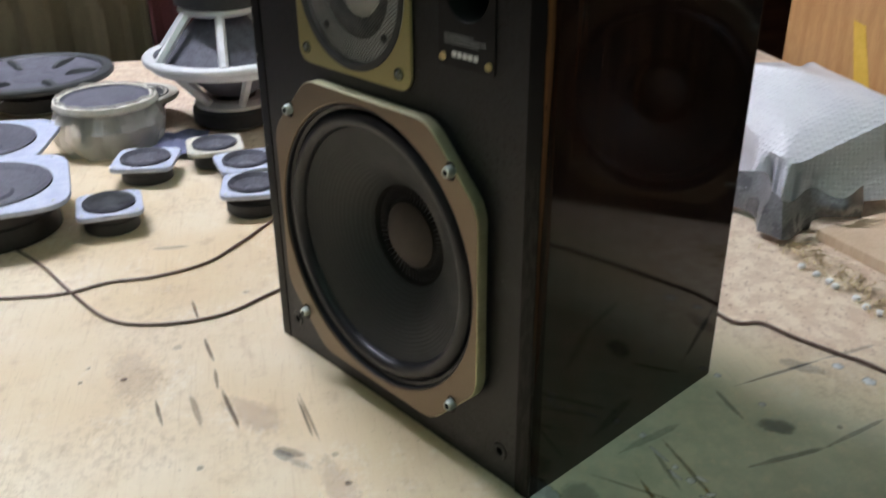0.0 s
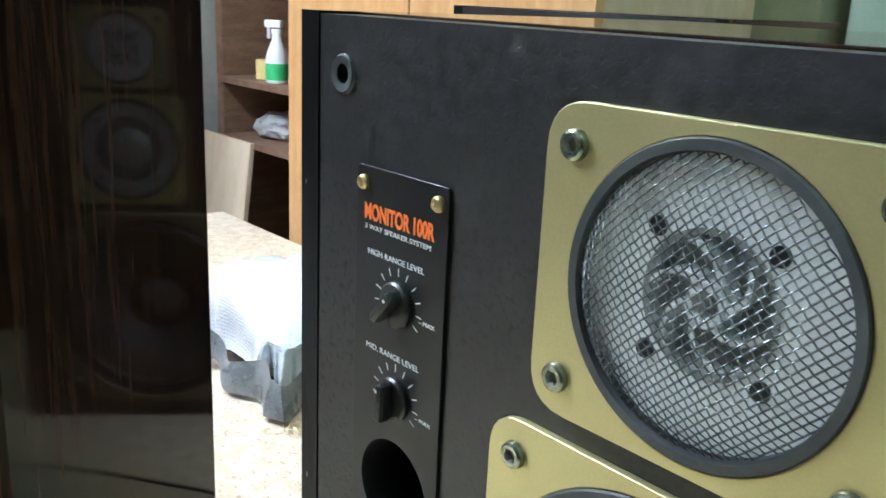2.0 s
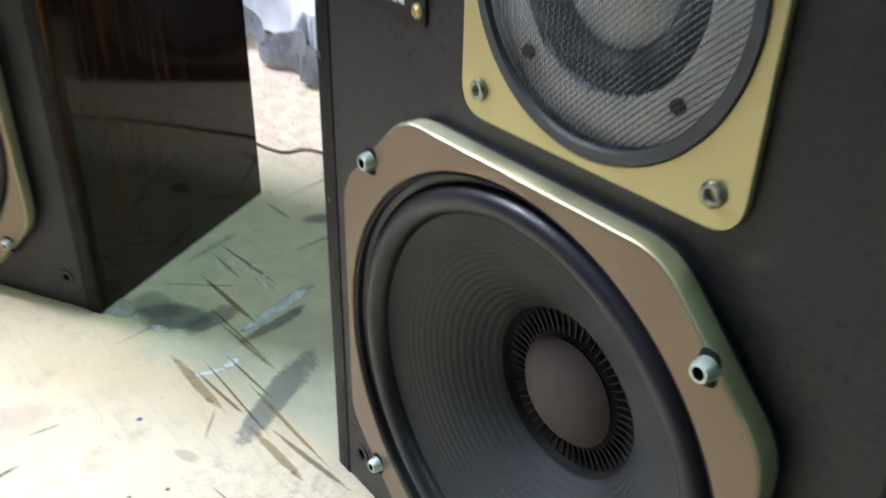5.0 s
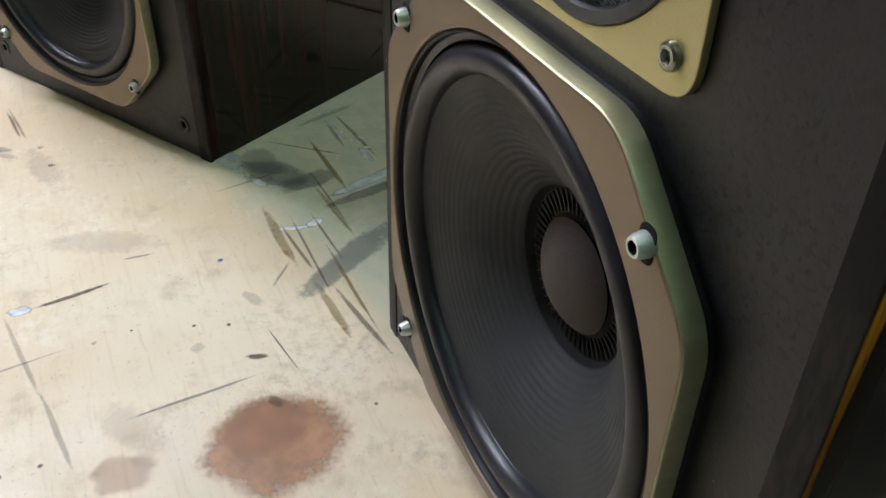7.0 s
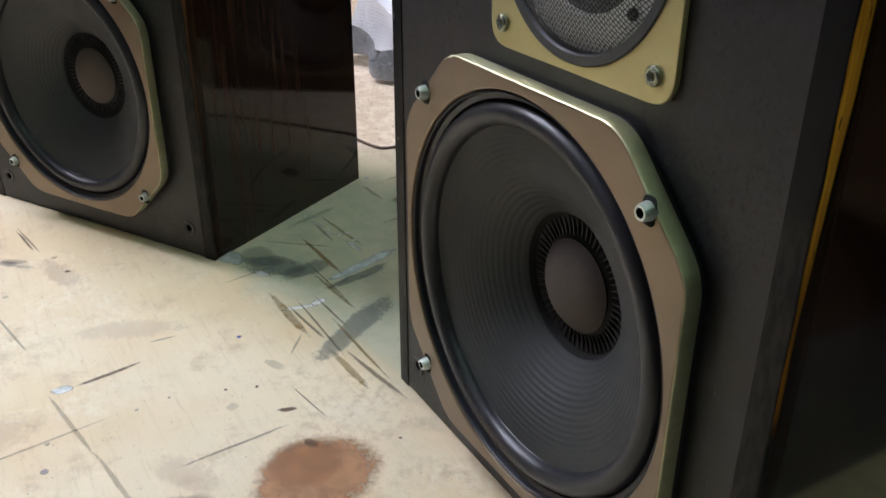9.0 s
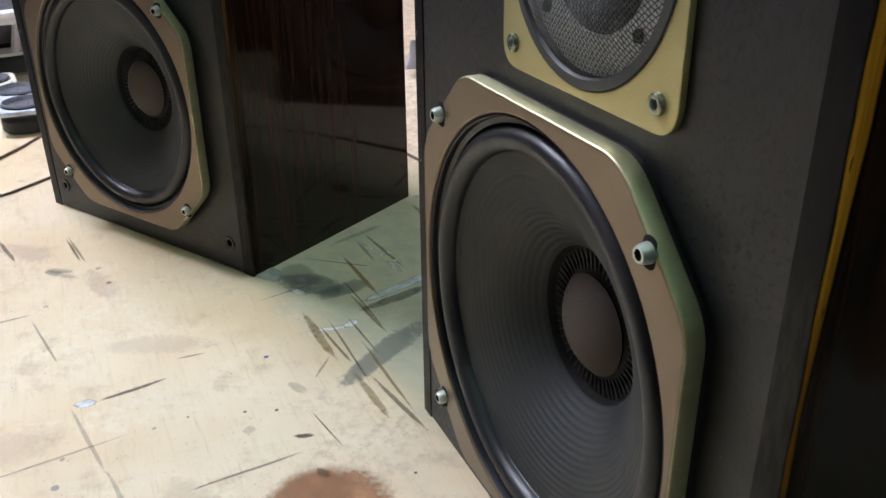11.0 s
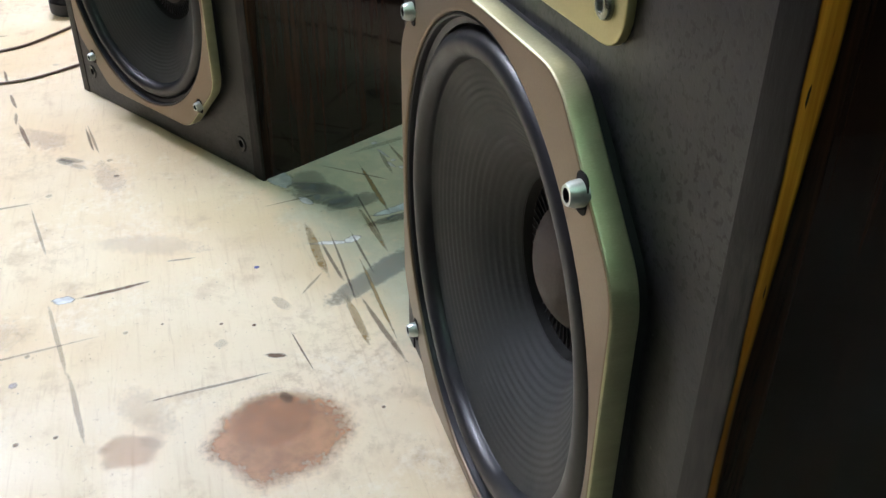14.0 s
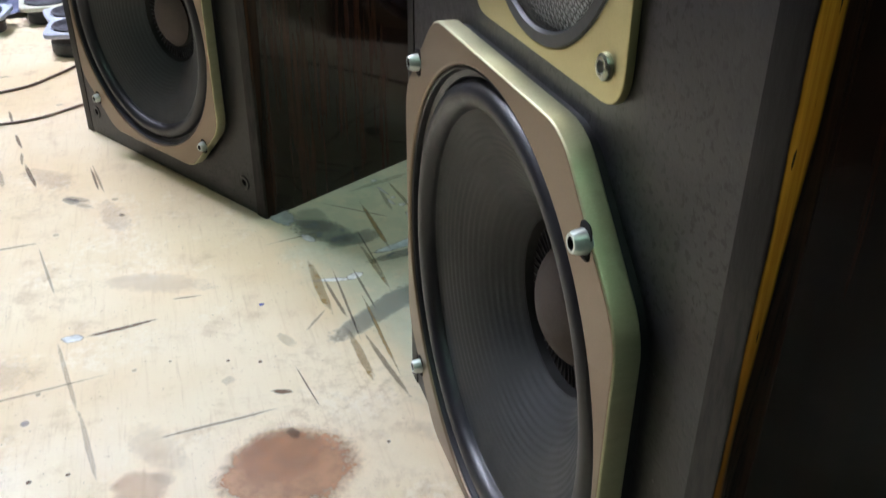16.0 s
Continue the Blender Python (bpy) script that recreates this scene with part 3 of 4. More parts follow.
def control_panel(cab, cx):
    """The black level panel with the port in it."""
    hw, z0, z1 = 0.0295, 0.3560, 0.5525
    x0 = cx - hw
    port = (cx + 0.0005, 0.4130)
    panel = part("control_panel", plate([rounded(cx, (z0 + z1) / 2, hw, (z1 - z0) / 2, 0.0025), circle(*port, 0.0225)], 0.0015, 0.0003, -0.0015), PANEL, cab,
                 "black level control panel with white and orange print")
    part("port_tube", lathe([(0.0226, -0.001), (0.0222, 0.0), (0.0222, 0.11), (0.0, 0.11)], 48), HOLE, panel, "dark bass port", at(*port))
    for sx in (-1, 1):
        for z in (z0 + 0.0068, z1 - 0.0070):
            part("panel_screw", lathe([(0.0, -0.0016), (0.0012, -0.0016), (0.0014, -0.0024), (0.0024, -0.0024), (0.0032, -0.0014), (0.0033, 0)], 20), BRASS, panel,
                 "brass panel screw", at(cx + sx * 0.0240, z, -0.0014))
    y = -0.0017
    part("title", letters("MONITOR 100R", 0.0094, x0 + 0.0060, 0.5305, y, 0.0455, 0.00032), ORANGE, panel, "orange title print")
    part("print_line", letters("3 WAY SPEAKER SYSTEM", 0.0030, x0 + 0.0065, 0.5262, y, 0.043), PRINT, panel)
    part("print_line", letters("HIGH RANGE LEVEL", 0.0036, x0 + 0.009, 0.5155, y, 0.037), PRINT, panel)
    part("print_line", letters("MID. RANGE LEVEL", 0.0036, x0 + 0.009, 0.4735, y, 0.036), PRINT, panel)
    for z in (0.4945, 0.4520):
        part("print_line", letters("– MAX", 0.0026, cx + 0.0145, z, y, 0.0100), PRINT, panel)
    knob(panel, cx + 0.0005, 0.4985, 42)
    knob(panel, cx + 0.0005, 0.4565, 4)
    for i, wd in enumerate((0.030, 0.043, 0.043, 0.036)):
        part("fine_print", box((wd, 0.0002, 0.0007), (x0 + 0.007 + wd / 2, y, 0.3800 - 0.0021 * i)), GREYPRINT, panel)
    pos = cx - 0.015
    for wd in (0.0058, 0.0056, 0.0056, 0.0056, 0.0058):
        part("maker_mark", box((wd - 0.0012, 0.0002, 0.0044), (pos + wd / 2, y, 0.3660)), PRINT, panel, "white maker's mark")
        pos += wd


def speaker(m, side, label, edge):
    """A cabinet; side is +1 where the small drivers stand right of the level panel."""
    cab = thing("loudspeaker", m, label, "loudspeaker", "matching loudspeakers")
    wx, wz = WOOF
    mx, tx, px = side * 0.0265, side * 0.0295, -side * 0.1105
    inset, t = 0.0157, 0.0155
    holes = [circle(wx, wz, 0.133, 96), circle(mx, 0.4015, 0.0705), circle(tx, 0.539, 0.048), circle(px + 0.0005, 0.4130, 0.0224)]
    holes += [circle(sx * 0.153, z, 0.0042, 20) for sx in (-1, 1) for z in (0.032, 0.588)]
    part("baffle", plate([rounded(0, H / 2, W / 2 - inset, H / 2 - 0.0012, 0.001), *holes], 0.02, 0, 0.0), BAFFLE, cab, "charcoal speckled front baffle", None, False)
    # sides, top and bottom: veneer behind, worn black edge in front
    for sx in (-1, 1):
        part("side_panel", box((t, D - 0.0112, H), (sx * (W / 2 - t / 2), 0.0112 + (D - 0.0112) / 2, H / 2), 0.0006), VENEER, cab, "glossy dark rosewood side")
        bm = box((t - 0.0002, 0.0118, H), (sx * (W / 2 - t / 2), 0.0053, H / 2))
        sharp = [e for e in bm.edges if all(v.co.y < 0.005 and sx * v.co.x > W / 2 - 0.005 for v in e.verts)]
        bmesh.ops.bevel(bm, geom=sharp, offset=0.0022, segments=5, profile=0.5, affect="EDGES")
        part("side_edge", bm, edge, cab, "black edge worn through to bare wood")
    for z in (t / 2, H - t / 2):
        part("top_panel" if z > 0.3 else "bottom_panel", box((W - 2 * t, D - 0.0205, t), (0, D / 2 + 0.01025, z), 0.0008), VENEER, cab)
    part("back_panel", box((W - 2 * t - 0.001, 0.012, H - 2 * t - 0.001), (0, D - 0.014, H / 2)), BLACK, cab)
    for sx in (-1, 1):
        for z in (0.032, 0.588):
            part("grille_socket", lathe([(0.0042, -0.0008), (0.0076, -0.0014), (0.0084, -0.0003), (0.0086, 0.0008), (0.0042, 0.0008), (0.0040, 0.015), (0, 0.015)], 24),
                 GREYRING if z > 0.3 else BLACK, cab, "grille peg socket", at(sx * 0.153, z))
    woofer(cab, wx, wz)
    midrange(cab, mx, 0.4015)
    tweeter(cab, tx, 0.539)
    control_panel(cab, px)
    return cab


# ---- room ----
def structure(name, bm, material, label, category):
    return tagged(part(name, bm, material, None, "", None, False), label, category, "", "structure")


FZ, CZ = -0.80, 2.30
structure("floor", box((5.2, 6.2, 0.1), (-0.1, -0.3, FZ - 0.05)), FLOOR, "grey concrete workshop floor", "floor")
structure("ceiling", box((5.2, 6.2, 0.1), (-0.1, -0.3, CZ + 0.05)), CEIL, "plain white workshop ceiling", "ceiling")
structure("wall_west", box((0.1, 6.2, CZ - FZ), (-2.65, -0.3, (CZ + FZ) / 2)), WALL, "cream plastered workshop wall", "wall")
# east, north and south walls are added, dark so little is mirrored or bounced
structure("wall_east", box((0.1, 6.2, CZ - FZ), (2.45, -0.3, (CZ + FZ) / 2)), DARKWALL, "added dark brown wall that keeps reflections dark", "wall")
structure("wall_north", box((5.0, 0.1, CZ - FZ), (-0.1, 2.35, (CZ + FZ) / 2)), DARKWALL, "added dark brown wall that keeps reflections dark", "wall")
structure("wall_south", box((5.0, 0.1, CZ - FZ), (-0.1, -3.35, (CZ + FZ) / 2)), DARKWALL, "added dark brown wall that keeps reflections dark", "wall")

bench = thing("workbench", pose(0, 0, 0), "worn plywood workbench with stains and paint marks", "workbench")
part("tabletop", box((2.42, 1.92, 0.035), (-0.740, -0.02, -0.0175), 0.002), BENCH, bench, "scratched cream plywood top with green-grey paint and greenish light in its colour")
for lx in (-1.8, 0.38):
    for ly in (-0.90, 0.85):
        part("leg", box((0.08, 0.08, -FZ - 0.035), (lx, ly, (FZ - 0.035) / 2), 0.003), SHELFWOOD, bench)
for ly in (-0.90, 0.85):
    part("rail", box((2.10, 0.03, 0.1), (-0.71, ly, -0.085), 0.003), SHELFWOOD, bench)

A_TURN, A_X, A_Y = 30.2, -0.461, -0.1695
speaker(pose(0.184, 0, 0), 1, "black loudspeaker with gold driver plates, standing on the workbench", EDGE)
speaker(pose(A_X, A_Y, 0, 0, 0, A_TURN), -1, "glossy dark rosewood loudspeaker, turned on the workbench", DULLEDGE)
speaker(pose(-0.336, 0.560, 0, 0, 0, 5), 1, "dark loudspeaker standing behind the other two on the workbench", DULLEDGE)


# ---- lamps ----
def tube_lamp(m, length, colour, power):
    """An unseen ceiling fitting, added with one fluorescent tube that gives the light."""
    f = thing("added_tube_light", m, "unseen white ceiling fitting with a lit tube, added for its light", "ceiling light", "workshop lights")
    part("housing", box((length + 0.06, 0.12, 0.05), (0, 0, 0), 0.006), WHITEPLASTIC, f)
    t = Tree("tube_glow")
    t.set(Base_Color=(1, 1, 1), Emission_Color=colour, Emission_Strength=power)
    bm = lathe([(0.0, -length / 2), (0.016, -length / 2), (0.016, length / 2), (0.0, length / 2)], 16)
    part("tube", bm, t.mat, f, "glowing white tube", Matrix.Translation((0, 0, -0.05)) @ Matrix.Rotation(radians(90), 4, "Z"))


# key light, placed by the way light falls on the loudspeakers
tube_lamp(pose(-1.72, -0.95, CZ - 0.03, 0, 0, 65), 1.3, (0.98, 0.97, 1.05), 490)
# added green fill from the right, for the tint on the woofer frame
tube_lamp(pose(1.35, -0.25, CZ - 0.03, 0, 0, 95), 1.2, (0.64, 1.0, 0.72), 34)
# added greenish fill for the bench between and behind the loudspeakers
tube_lamp(pose(0.10, 0.88, CZ - 0.03, 0, 0, 4), 1.2, (0.82, 1.0, 0.88), 54)


# ---- marks on the bench ----
def make_mark(name, colour, rough, cut=0.35):
    t = Tree(name)
    v = t.place()
    fade = t.node("ShaderNodeAttribute", attribute_name="fade").outputs["Fac"]
    n = t.noise(v, 240, 5, 0.75)
    coarse = t.noise(v, 60, 3, 0.6)
    a = t.math("ADD", fade, t.math("MULTIPLY", t.math("SUBTRACT", n, 0.5), 0.9 if name != "brown_varnish" else 0.45))
    a = t.math("ADD", a, t.math("MULTIPLY", t.math("SUBTRACT", coarse, 0.5), 0.9 if name != "brown_varnish" else 0.5))
    dens = t.node("ShaderNodeAttribute", attribute_name="amount").outputs["Fac"]
    col = t.mix(t.ramp(coarse, 0.3, 0.7), tuple(c * 0.75 for c in colour), tuple(min(1, c * 1.25) for c in colour))
    return t.set(Base_Color=col, Roughness=rough, Alpha=t.math("MULTIPLY", t.ramp(a, cut - 0.25, cut + 0.35), dens))


INK = {"DARK": ("scratch", make_mark("dirt_brown", (0.17, 0.10, 0.055), 0.7)), "WHITE": ("paint_drop", make_mark("white_paint", (0.78, 0.80, 0.82), 0.4, 0.25)),
       "AMBER": ("dirt_streak", make_mark("amber_dirt", (0.36, 0.25, 0.09), 0.6)), "ROSE": ("grime_patch", make_mark("rosy_grime", (0.46, 0.33, 0.27), 0.6, 0.55)),
       "SLATE": ("paint_and_shade_smear", make_mark("slate_paint_and_shade", (0.17, 0.20, 0.20), 0.5)), "BLUE": ("ink_spot", make_mark("blue_ink", (0.08, 0.10, 0.36), 0.5, 0.2)),
       "PALE": ("paint_and_shade_smear", make_mark("pale_paint", (0.58, 0.66, 0.70), 0.35, 0.2)), "BROWN": ("varnish_stain", make_mark("brown_varnish", (0.43, 0.205, 0.09), 0.45, 0.3))}
mark_count = 0


def mark(ink, dens, x, y, rx, ry, deg):
    """A thin patch of paint, dirt or painted shade on the bench, denser in its middle, with a ragged edge."""
    global mark_count
    mark_count += 1
    name, material = INK[ink]
    bm = bmesh.new()
    fade, amount = bm.verts.layers.float.new("fade"), bm.verts.layers.float.new("amount")
    rings = []
    n = 20
    for f, val in ((0.0, 1.0), (0.5, 0.8), (0.85, 0.5), (1.15, 0.0)):
        ring = []
        for k in range(n if f else 1):
            a = 2 * math.pi * k / n
            wob = 1 + 0.28 * (noise.noise((1.5 * math.cos(a) + 7.1 * mark_count, 1.5 * math.sin(a), f)))
            p = bm.verts.new((f * wob * rx * math.cos(a), f * wob * ry * math.sin(a), 0))
            p[fade], p[amount] = val, dens
            ring.append(p)
        rings.append(ring)
    for k in range(n):
        bm.faces.new((rings[0][0], rings[1][k], rings[1][(k + 1) % n]))
    for p, q in zip(rings[1:], rings[2:]):
        for k in range(n):
            bm.faces.new((p[k], q[k], q[(k + 1) % n], p[(k + 1) % n]))
    part(name, bm, material, bench, "", Matrix.Translation((x, y, 0.0003 + 0.00001 * mark_count)) @ Matrix.Rotation(radians(deg), 4, "Z"))


mark("BROWN", 0.70, 0.078, -0.112, 0.046, 0.042, 90)
mark("BROWN", 0.5, 0.062, -0.118, 0.026, 0.032, 0)
mark("BROWN", 0.32, 0.066, -0.211, 0.020, 0.017, 80)
mark("DARK", 0.6, 0.042, -0.103, 0.007, 0.004, 30)
mark("DARK", 0.5, -0.456, -0.248, 0.0403, 0.0014, 10)
mark("DARK", 0.4, -0.408, -0.270, 0.0160, 0.0065, 59)
mark("DARK", 0.7, -0.134, -0.224, 0.0318, 0.0025, 100)
mark("DARK", 0.5, -0.168, -0.166, 0.0128, 0.0015, 88)
mark("WHITE", 0.8, -0.130, -0.262, 0.0083, 0.0055, 85)
mark("DARK", 0.3, -0.076, -0.264, 0.0509, 0.0021, 11)
mark("DARK", 0.3, 0.013, -0.246, 0.0422, 0.0021, 10)
mark("DARK", 0.5, 0.015, -0.152, 0.0454, 0.0015, 95)
mark("DARK", 0.7, -0.009, -0.084, 0.0278, 0.0007, 10)
mark("DARK", 0.75, -0.008, -0.104, 0.0088, 0.0030, 74)
# slate wedge running up to the front loudspeaker's left foot
mark("SLATE", 0.50, -0.098, 0.000, 0.0680, 0.0150, 123)
mark("SLATE", 0.55, -0.256, -0.026, 0.0420, 0.0220, 45)
mark("PALE", 0.9, -0.212, 0.064, 0.0480, 0.0062, 109)
# shadow beneath the pale streak, laid on as a slate patch
mark("SLATE", 0.55, -0.190, 0.048, 0.0420, 0.0075, 105)
mark("WHITE", 0.95, -0.159, -0.033, 0.0162, 0.0030, 80)
mark("WHITE", 0.95, -0.160, -0.012, 0.0094, 0.0050, 120)
mark("WHITE", 0.7, -0.245, -0.041, 0.0107, 0.0045, 28)
mark("WHITE", 0.7, -0.301, 0.060, 0.0087, 0.0025, 20)
mark("WHITE", 0.7, -0.257, 0.072, 0.0159, 0.0035, 8)
mark("DARK", 0.6, -0.130, -0.038, 0.0346, 0.0018, 6)
mark("DARK", 0.6, -0.137, -0.009, 0.0363, 0.0014, 4)
mark("DARK", 0.55, -0.019, -0.018, 0.0472, 0.0022, 9)
mark("DARK", 0.4, -0.097, -0.061, 0.0171, 0.0014, -38)
mark("DARK", 0.4, -0.311, 0.056, 0.0283, 0.0025, 1)
mark("DARK", 0.4, -0.264, 0.030, 0.0333, 0.0014, 4)
mark("DARK", 0.8, -0.060, -0.140, 0.0016, 0.0016, 0)
mark("DARK", 0.8, -0.051, -0.115, 0.0018, 0.0018, 0)
mark("BLUE", 0.85, -0.136, -0.103, 0.0022, 0.0022, 0)
mark("DARK", 0.7, -0.073, -0.185, 0.0012, 0.0012, 0)
mark("BLUE", 0.45, -0.026, -0.291, 0.0032, 0.0032, 0)
mark("DARK", 0.7, 0.039, -0.283, 0.0021, 0.0021, 0)
mark("DARK", 0.7, 0.039, -0.258, 0.0018, 0.0018, 0)
mark("DARK", 0.2, -0.034, -0.142, 0.0054, 0.0054, 0)
mark("DARK", 0.7, 0.072, -0.039, 0.0016, 0.0016, 0)
mark("DARK", 0.35, -0.069, -0.213, 0.0022, 0.0022, 0)
mark("DARK", 0.4, -0.059, -0.284, 0.0022, 0.0022, 0)
mark("SLATE", 0.29, -0.326, -0.286, 0.0034, 0.0034, 0)
mark("DARK", 0.6, -0.692, -0.363, 0.0266, 0.0022, 11)
mark("DARK", 0.6, -0.602, -0.346, 0.0268, 0.0022, 13)
mark("DARK", 0.5, -0.542, -0.337, 0.0201, 0.0020, 6)
mark("DARK", 0.6, -0.487, -0.323, 0.0373, 0.0025, 14)
mark("DARK", 0.55, -0.494, -0.391, 0.0225, 0.0021, 12)
mark("DARK", 0.35, -0.492, -0.356, 0.0299, 0.0034, 13)
mark("DARK", 0.65, -0.457, -0.252, 0.0347, 0.0016, 9)
mark("SLATE", 0.43, -0.404, -0.275, 0.0122, 0.0057, 54)
mark("SLATE", 0.22, -0.388, -0.261, 0.0131, 0.0043, 51)
mark("SLATE", 0.29, -0.873, -0.4015, 0.0233, 0.0055, 89)
mark("SLATE", 0.50, -0.424, 0.239, 0.0568, 0.0022, 102)
mark("SLATE", 0.29, -0.442, 0.330, 0.0375, 0.0029, 100)
mark("SLATE", 0.43, -0.385, 0.157, 0.0260, 0.0029, 5)
mark("SLATE", 0.54, -0.343, 0.184, 0.0181, 0.0111, 61)
mark("SLATE", 0.40, -0.300, 0.170, 0.0444, 0.0034, 96)
mark("SLATE", 0.36, -0.318, 0.252, 0.0423, 0.0027, 108)
mark("WHITE", 0.6, -0.330, 0.058, 0.0124, 0.0018, 18)
mark("SLATE", 0.25, -0.353, 0.061, 0.0393, 0.0045, 111)
mark("SLATE", 0.29, -0.429, 0.263, 0.0227, 0.0114, 50)
mark("SLATE", 0.43, -0.4015, -0.349, 0.0035, 0.0035, 0)
mark("DARK", 0.75, -0.561, -0.430, 0.0035, 0.0035, 0)
mark("DARK", 0.6, -0.565, -0.474, 0.0025, 0.0025, 0)
mark("DARK", 0.45, -0.591, -0.469, 0.0025, 0.0025, 0)
mark("DARK", 0.6, -0.353, -0.222, 0.0030, 0.0030, 0)
mark("DARK", 0.3, -0.394, -0.229, 0.0036, 0.0036, 0)
mark("SLATE", 0.22, -0.612, -0.379, 0.0051, 0.0051, 0)
mark("SLATE", 0.22, -0.723, -0.304, 0.0046, 0.0046, 0)
mark("WHITE", 0.8, -0.420, 0.301, 0.0056, 0.0056, 0)
mark("WHITE", 0.85, -0.388, 0.315, 0.0066, 0.0066, 0)
mark("WHITE", 0.6, -0.377, 0.189, 0.0036, 0.0036, 0)
mark("WHITE", 0.7, -0.358, 0.055, 0.0036, 0.0036, 0)
mark("WHITE", 0.8, -0.310, 0.065, 0.0030, 0.0030, 0)
mark("WHITE", 0.75, -0.290, 0.070, 0.0041, 0.0041, 0)
mark("WHITE", 0.6, -0.432, 0.170, 0.0041, 0.0041, 0)
mark("SLATE", 0.50, -0.328, 0.241, 0.0030, 0.0030, 0)
mark("SLATE", 0.5, -0.230, 0.004, 0.030, 0.014, 100)
mark("SLATE", 0.35, -0.285, -0.030, 0.030, 0.020, 20)
mark("AMBER", 0.58, -0.250, 0.030, 0.055, 0.0027, 3)
mark("AMBER", 0.52, -0.170, 0.010, 0.045, 0.0024, 5)
mark("AMBER", 0.52, -0.150, -0.048, 0.050, 0.0045, 2)
mark("AMBER", 0.58, -0.060, -0.012, 0.060, 0.0017, 1)
mark("AMBER", 0.52, -0.035, -0.035, 0.035, 0.0036, 4)
mark("AMBER", 0.52, -0.300, 0.075, 0.050, 0.0024, 6)
mark("AMBER", 0.24, -0.075, -0.090, 0.012, 0.0054, 30)
mark("DARK", 0.6, -0.116, -0.030, 0.060, 0.0012, 0)
mark("DARK", 0.55, -0.195, 0.012, 0.050, 0.0012, 3)
mark("DARK", 0.5, -0.290, 0.020, 0.040, 0.0014, 50)
mark("DARK", 0.5, -0.250, -0.050, 0.035, 0.0010, 102)
mark("WHITE", 0.8, -0.290, 0.080, 0.006, 0.0022, 40)
mark("WHITE", 0.8, -0.270, 0.078, 0.005, 0.0020, 80)
mark("WHITE", 0.8, -0.252, 0.070, 0.007, 0.0020, 10)
mark("PALE", 0.45, -0.300, -0.060, 0.020, 0.012, 20)
mark("ROSE", 0.23, -0.470, -0.300, 0.045, 0.0220, 40)
mark("ROSE", 0.20, -0.350, -0.230, 0.050, 0.0160, 15)
mark("ROSE", 0.17, -0.200, -0.190, 0.060, 0.0220, 70)
mark("ROSE", 0.17, -0.560, -0.420, 0.060, 0.0300, 10)
mark("ROSE", 0.15, -0.090, -0.330, 0.055, 0.0300, 100)
mark("ROSE", 0.15, 0.030, -0.200, 0.040, 0.0180, 30)
mark("DARK", 0.4, -0.250, -0.290, 0.050, 0.0014, 12)
mark("DARK", 0.4, -0.310, -0.330, 0.030, 0.0020, 95)
mark("DARK", 0.35, -0.180, -0.340, 0.060, 0.0012, 8)
mark("DARK", 0.35, -0.060, -0.300, 0.070, 0.0014, 98)


# ---- cables ----
def cable(label, pts, r):
    r *= 0.7
    line = smooth_line([(x, y, r + 0.0004) for x, y in pts])
    tagged(part("cable", tube(line, r, 8), CABLE), label, "cable")


cable("thin dark cable lying across the plywood bench", [(-0.776, -0.64), (-0.771, -0.60), (-0.767, -0.522), (-0.785, -0.471), (-0.788, -0.416), (-0.813, -0.353), (-0.864, -0.309), (-0.96, -0.23), (-1.0, -0.1)], 0.0028)
cable("thin dark cable looping from a driver towards the rosewood loudspeaker", [(-0.93, -0.62), (-0.855, -0.563), (-0.773, -0.516), (-0.69, -0.46), (-0.666, -0.4015), (-0.673, -0.331), (-0.715, -0.269), (-0.76, -0.2)], 0.0026)
cable("dark cable lying behind the loudspeakers", [(-0.75, 0.2), (-0.62, 0.215), (-0.528, 0.235), (-0.514, 0.267), (-0.478, 0.287), (-0.437, 0.315), (-0.392, 0.343), (-0.2, 0.42), (0.1, 0.47)], 0.0032)


# ---- loose drivers on the bench ----
def rim_driver(name, m, label, category, half, corner, height, rim_mat, face_mat, magnet_r, group="", grille=False):
    """A driver lying on its magnet with its face up: rounded square rim, dished face, basket and magnet."""
    d = thing(name, m, label, category, group)
    rim = plate([rounded(0, 0, half, half, corner), circle(0, 0, half * 0.80, 40)], 0.008, 0.002, 0.0)
    up = Matrix.Translation((0, 0, height)) @ Matrix.Rotation(radians(-90), 4, "X")
    part("rim", rim, rim_mat, d, "", up)
    r = half * 0.80
    part("cone", lathe([(r, -0.002), (r * 0.93, -0.005), (r * 0.86, -0.002), (r * 0.80, 0.002), (r * 0.42, 0.012), (r * 0.38, 0.008), (0, 0.003)], 48), face_mat, d, "", up)
    if grille:
        part("grille", mesh_grille(r, r / 9, 0.0009, 0.004, -0.004, 20), WIRE, d, "", up)
    bask = lathe([(r * 1.02, height - 0.008), (r * 0.98, height - 0.014), (magnet_r * 0.95, height * 0.45)], 40, "z")
    part("basket", bask, MAGNET, d)
    part("magnet", lathe([(0, 0.0), (magnet_r * 0.96, 0.0), (magnet_r, 0.002), (magnet_r, height * 0.46), (magnet_r * 0.96, height * 0.5), (0, height * 0.5)], 40, "z"), MAGNET, d)
    for sx in (-1, 1):
        for sy in (-1, 1):
            part("rivet", lathe([(0, height + 0.0012), (0.0022, height + 0.0008), (0.0026, height - 0.0005)], 12, "z"), STEEL, d, "",
                 Matrix.Translation((sx * half * 0.80, sy * half * 0.80, 0)))
    return d


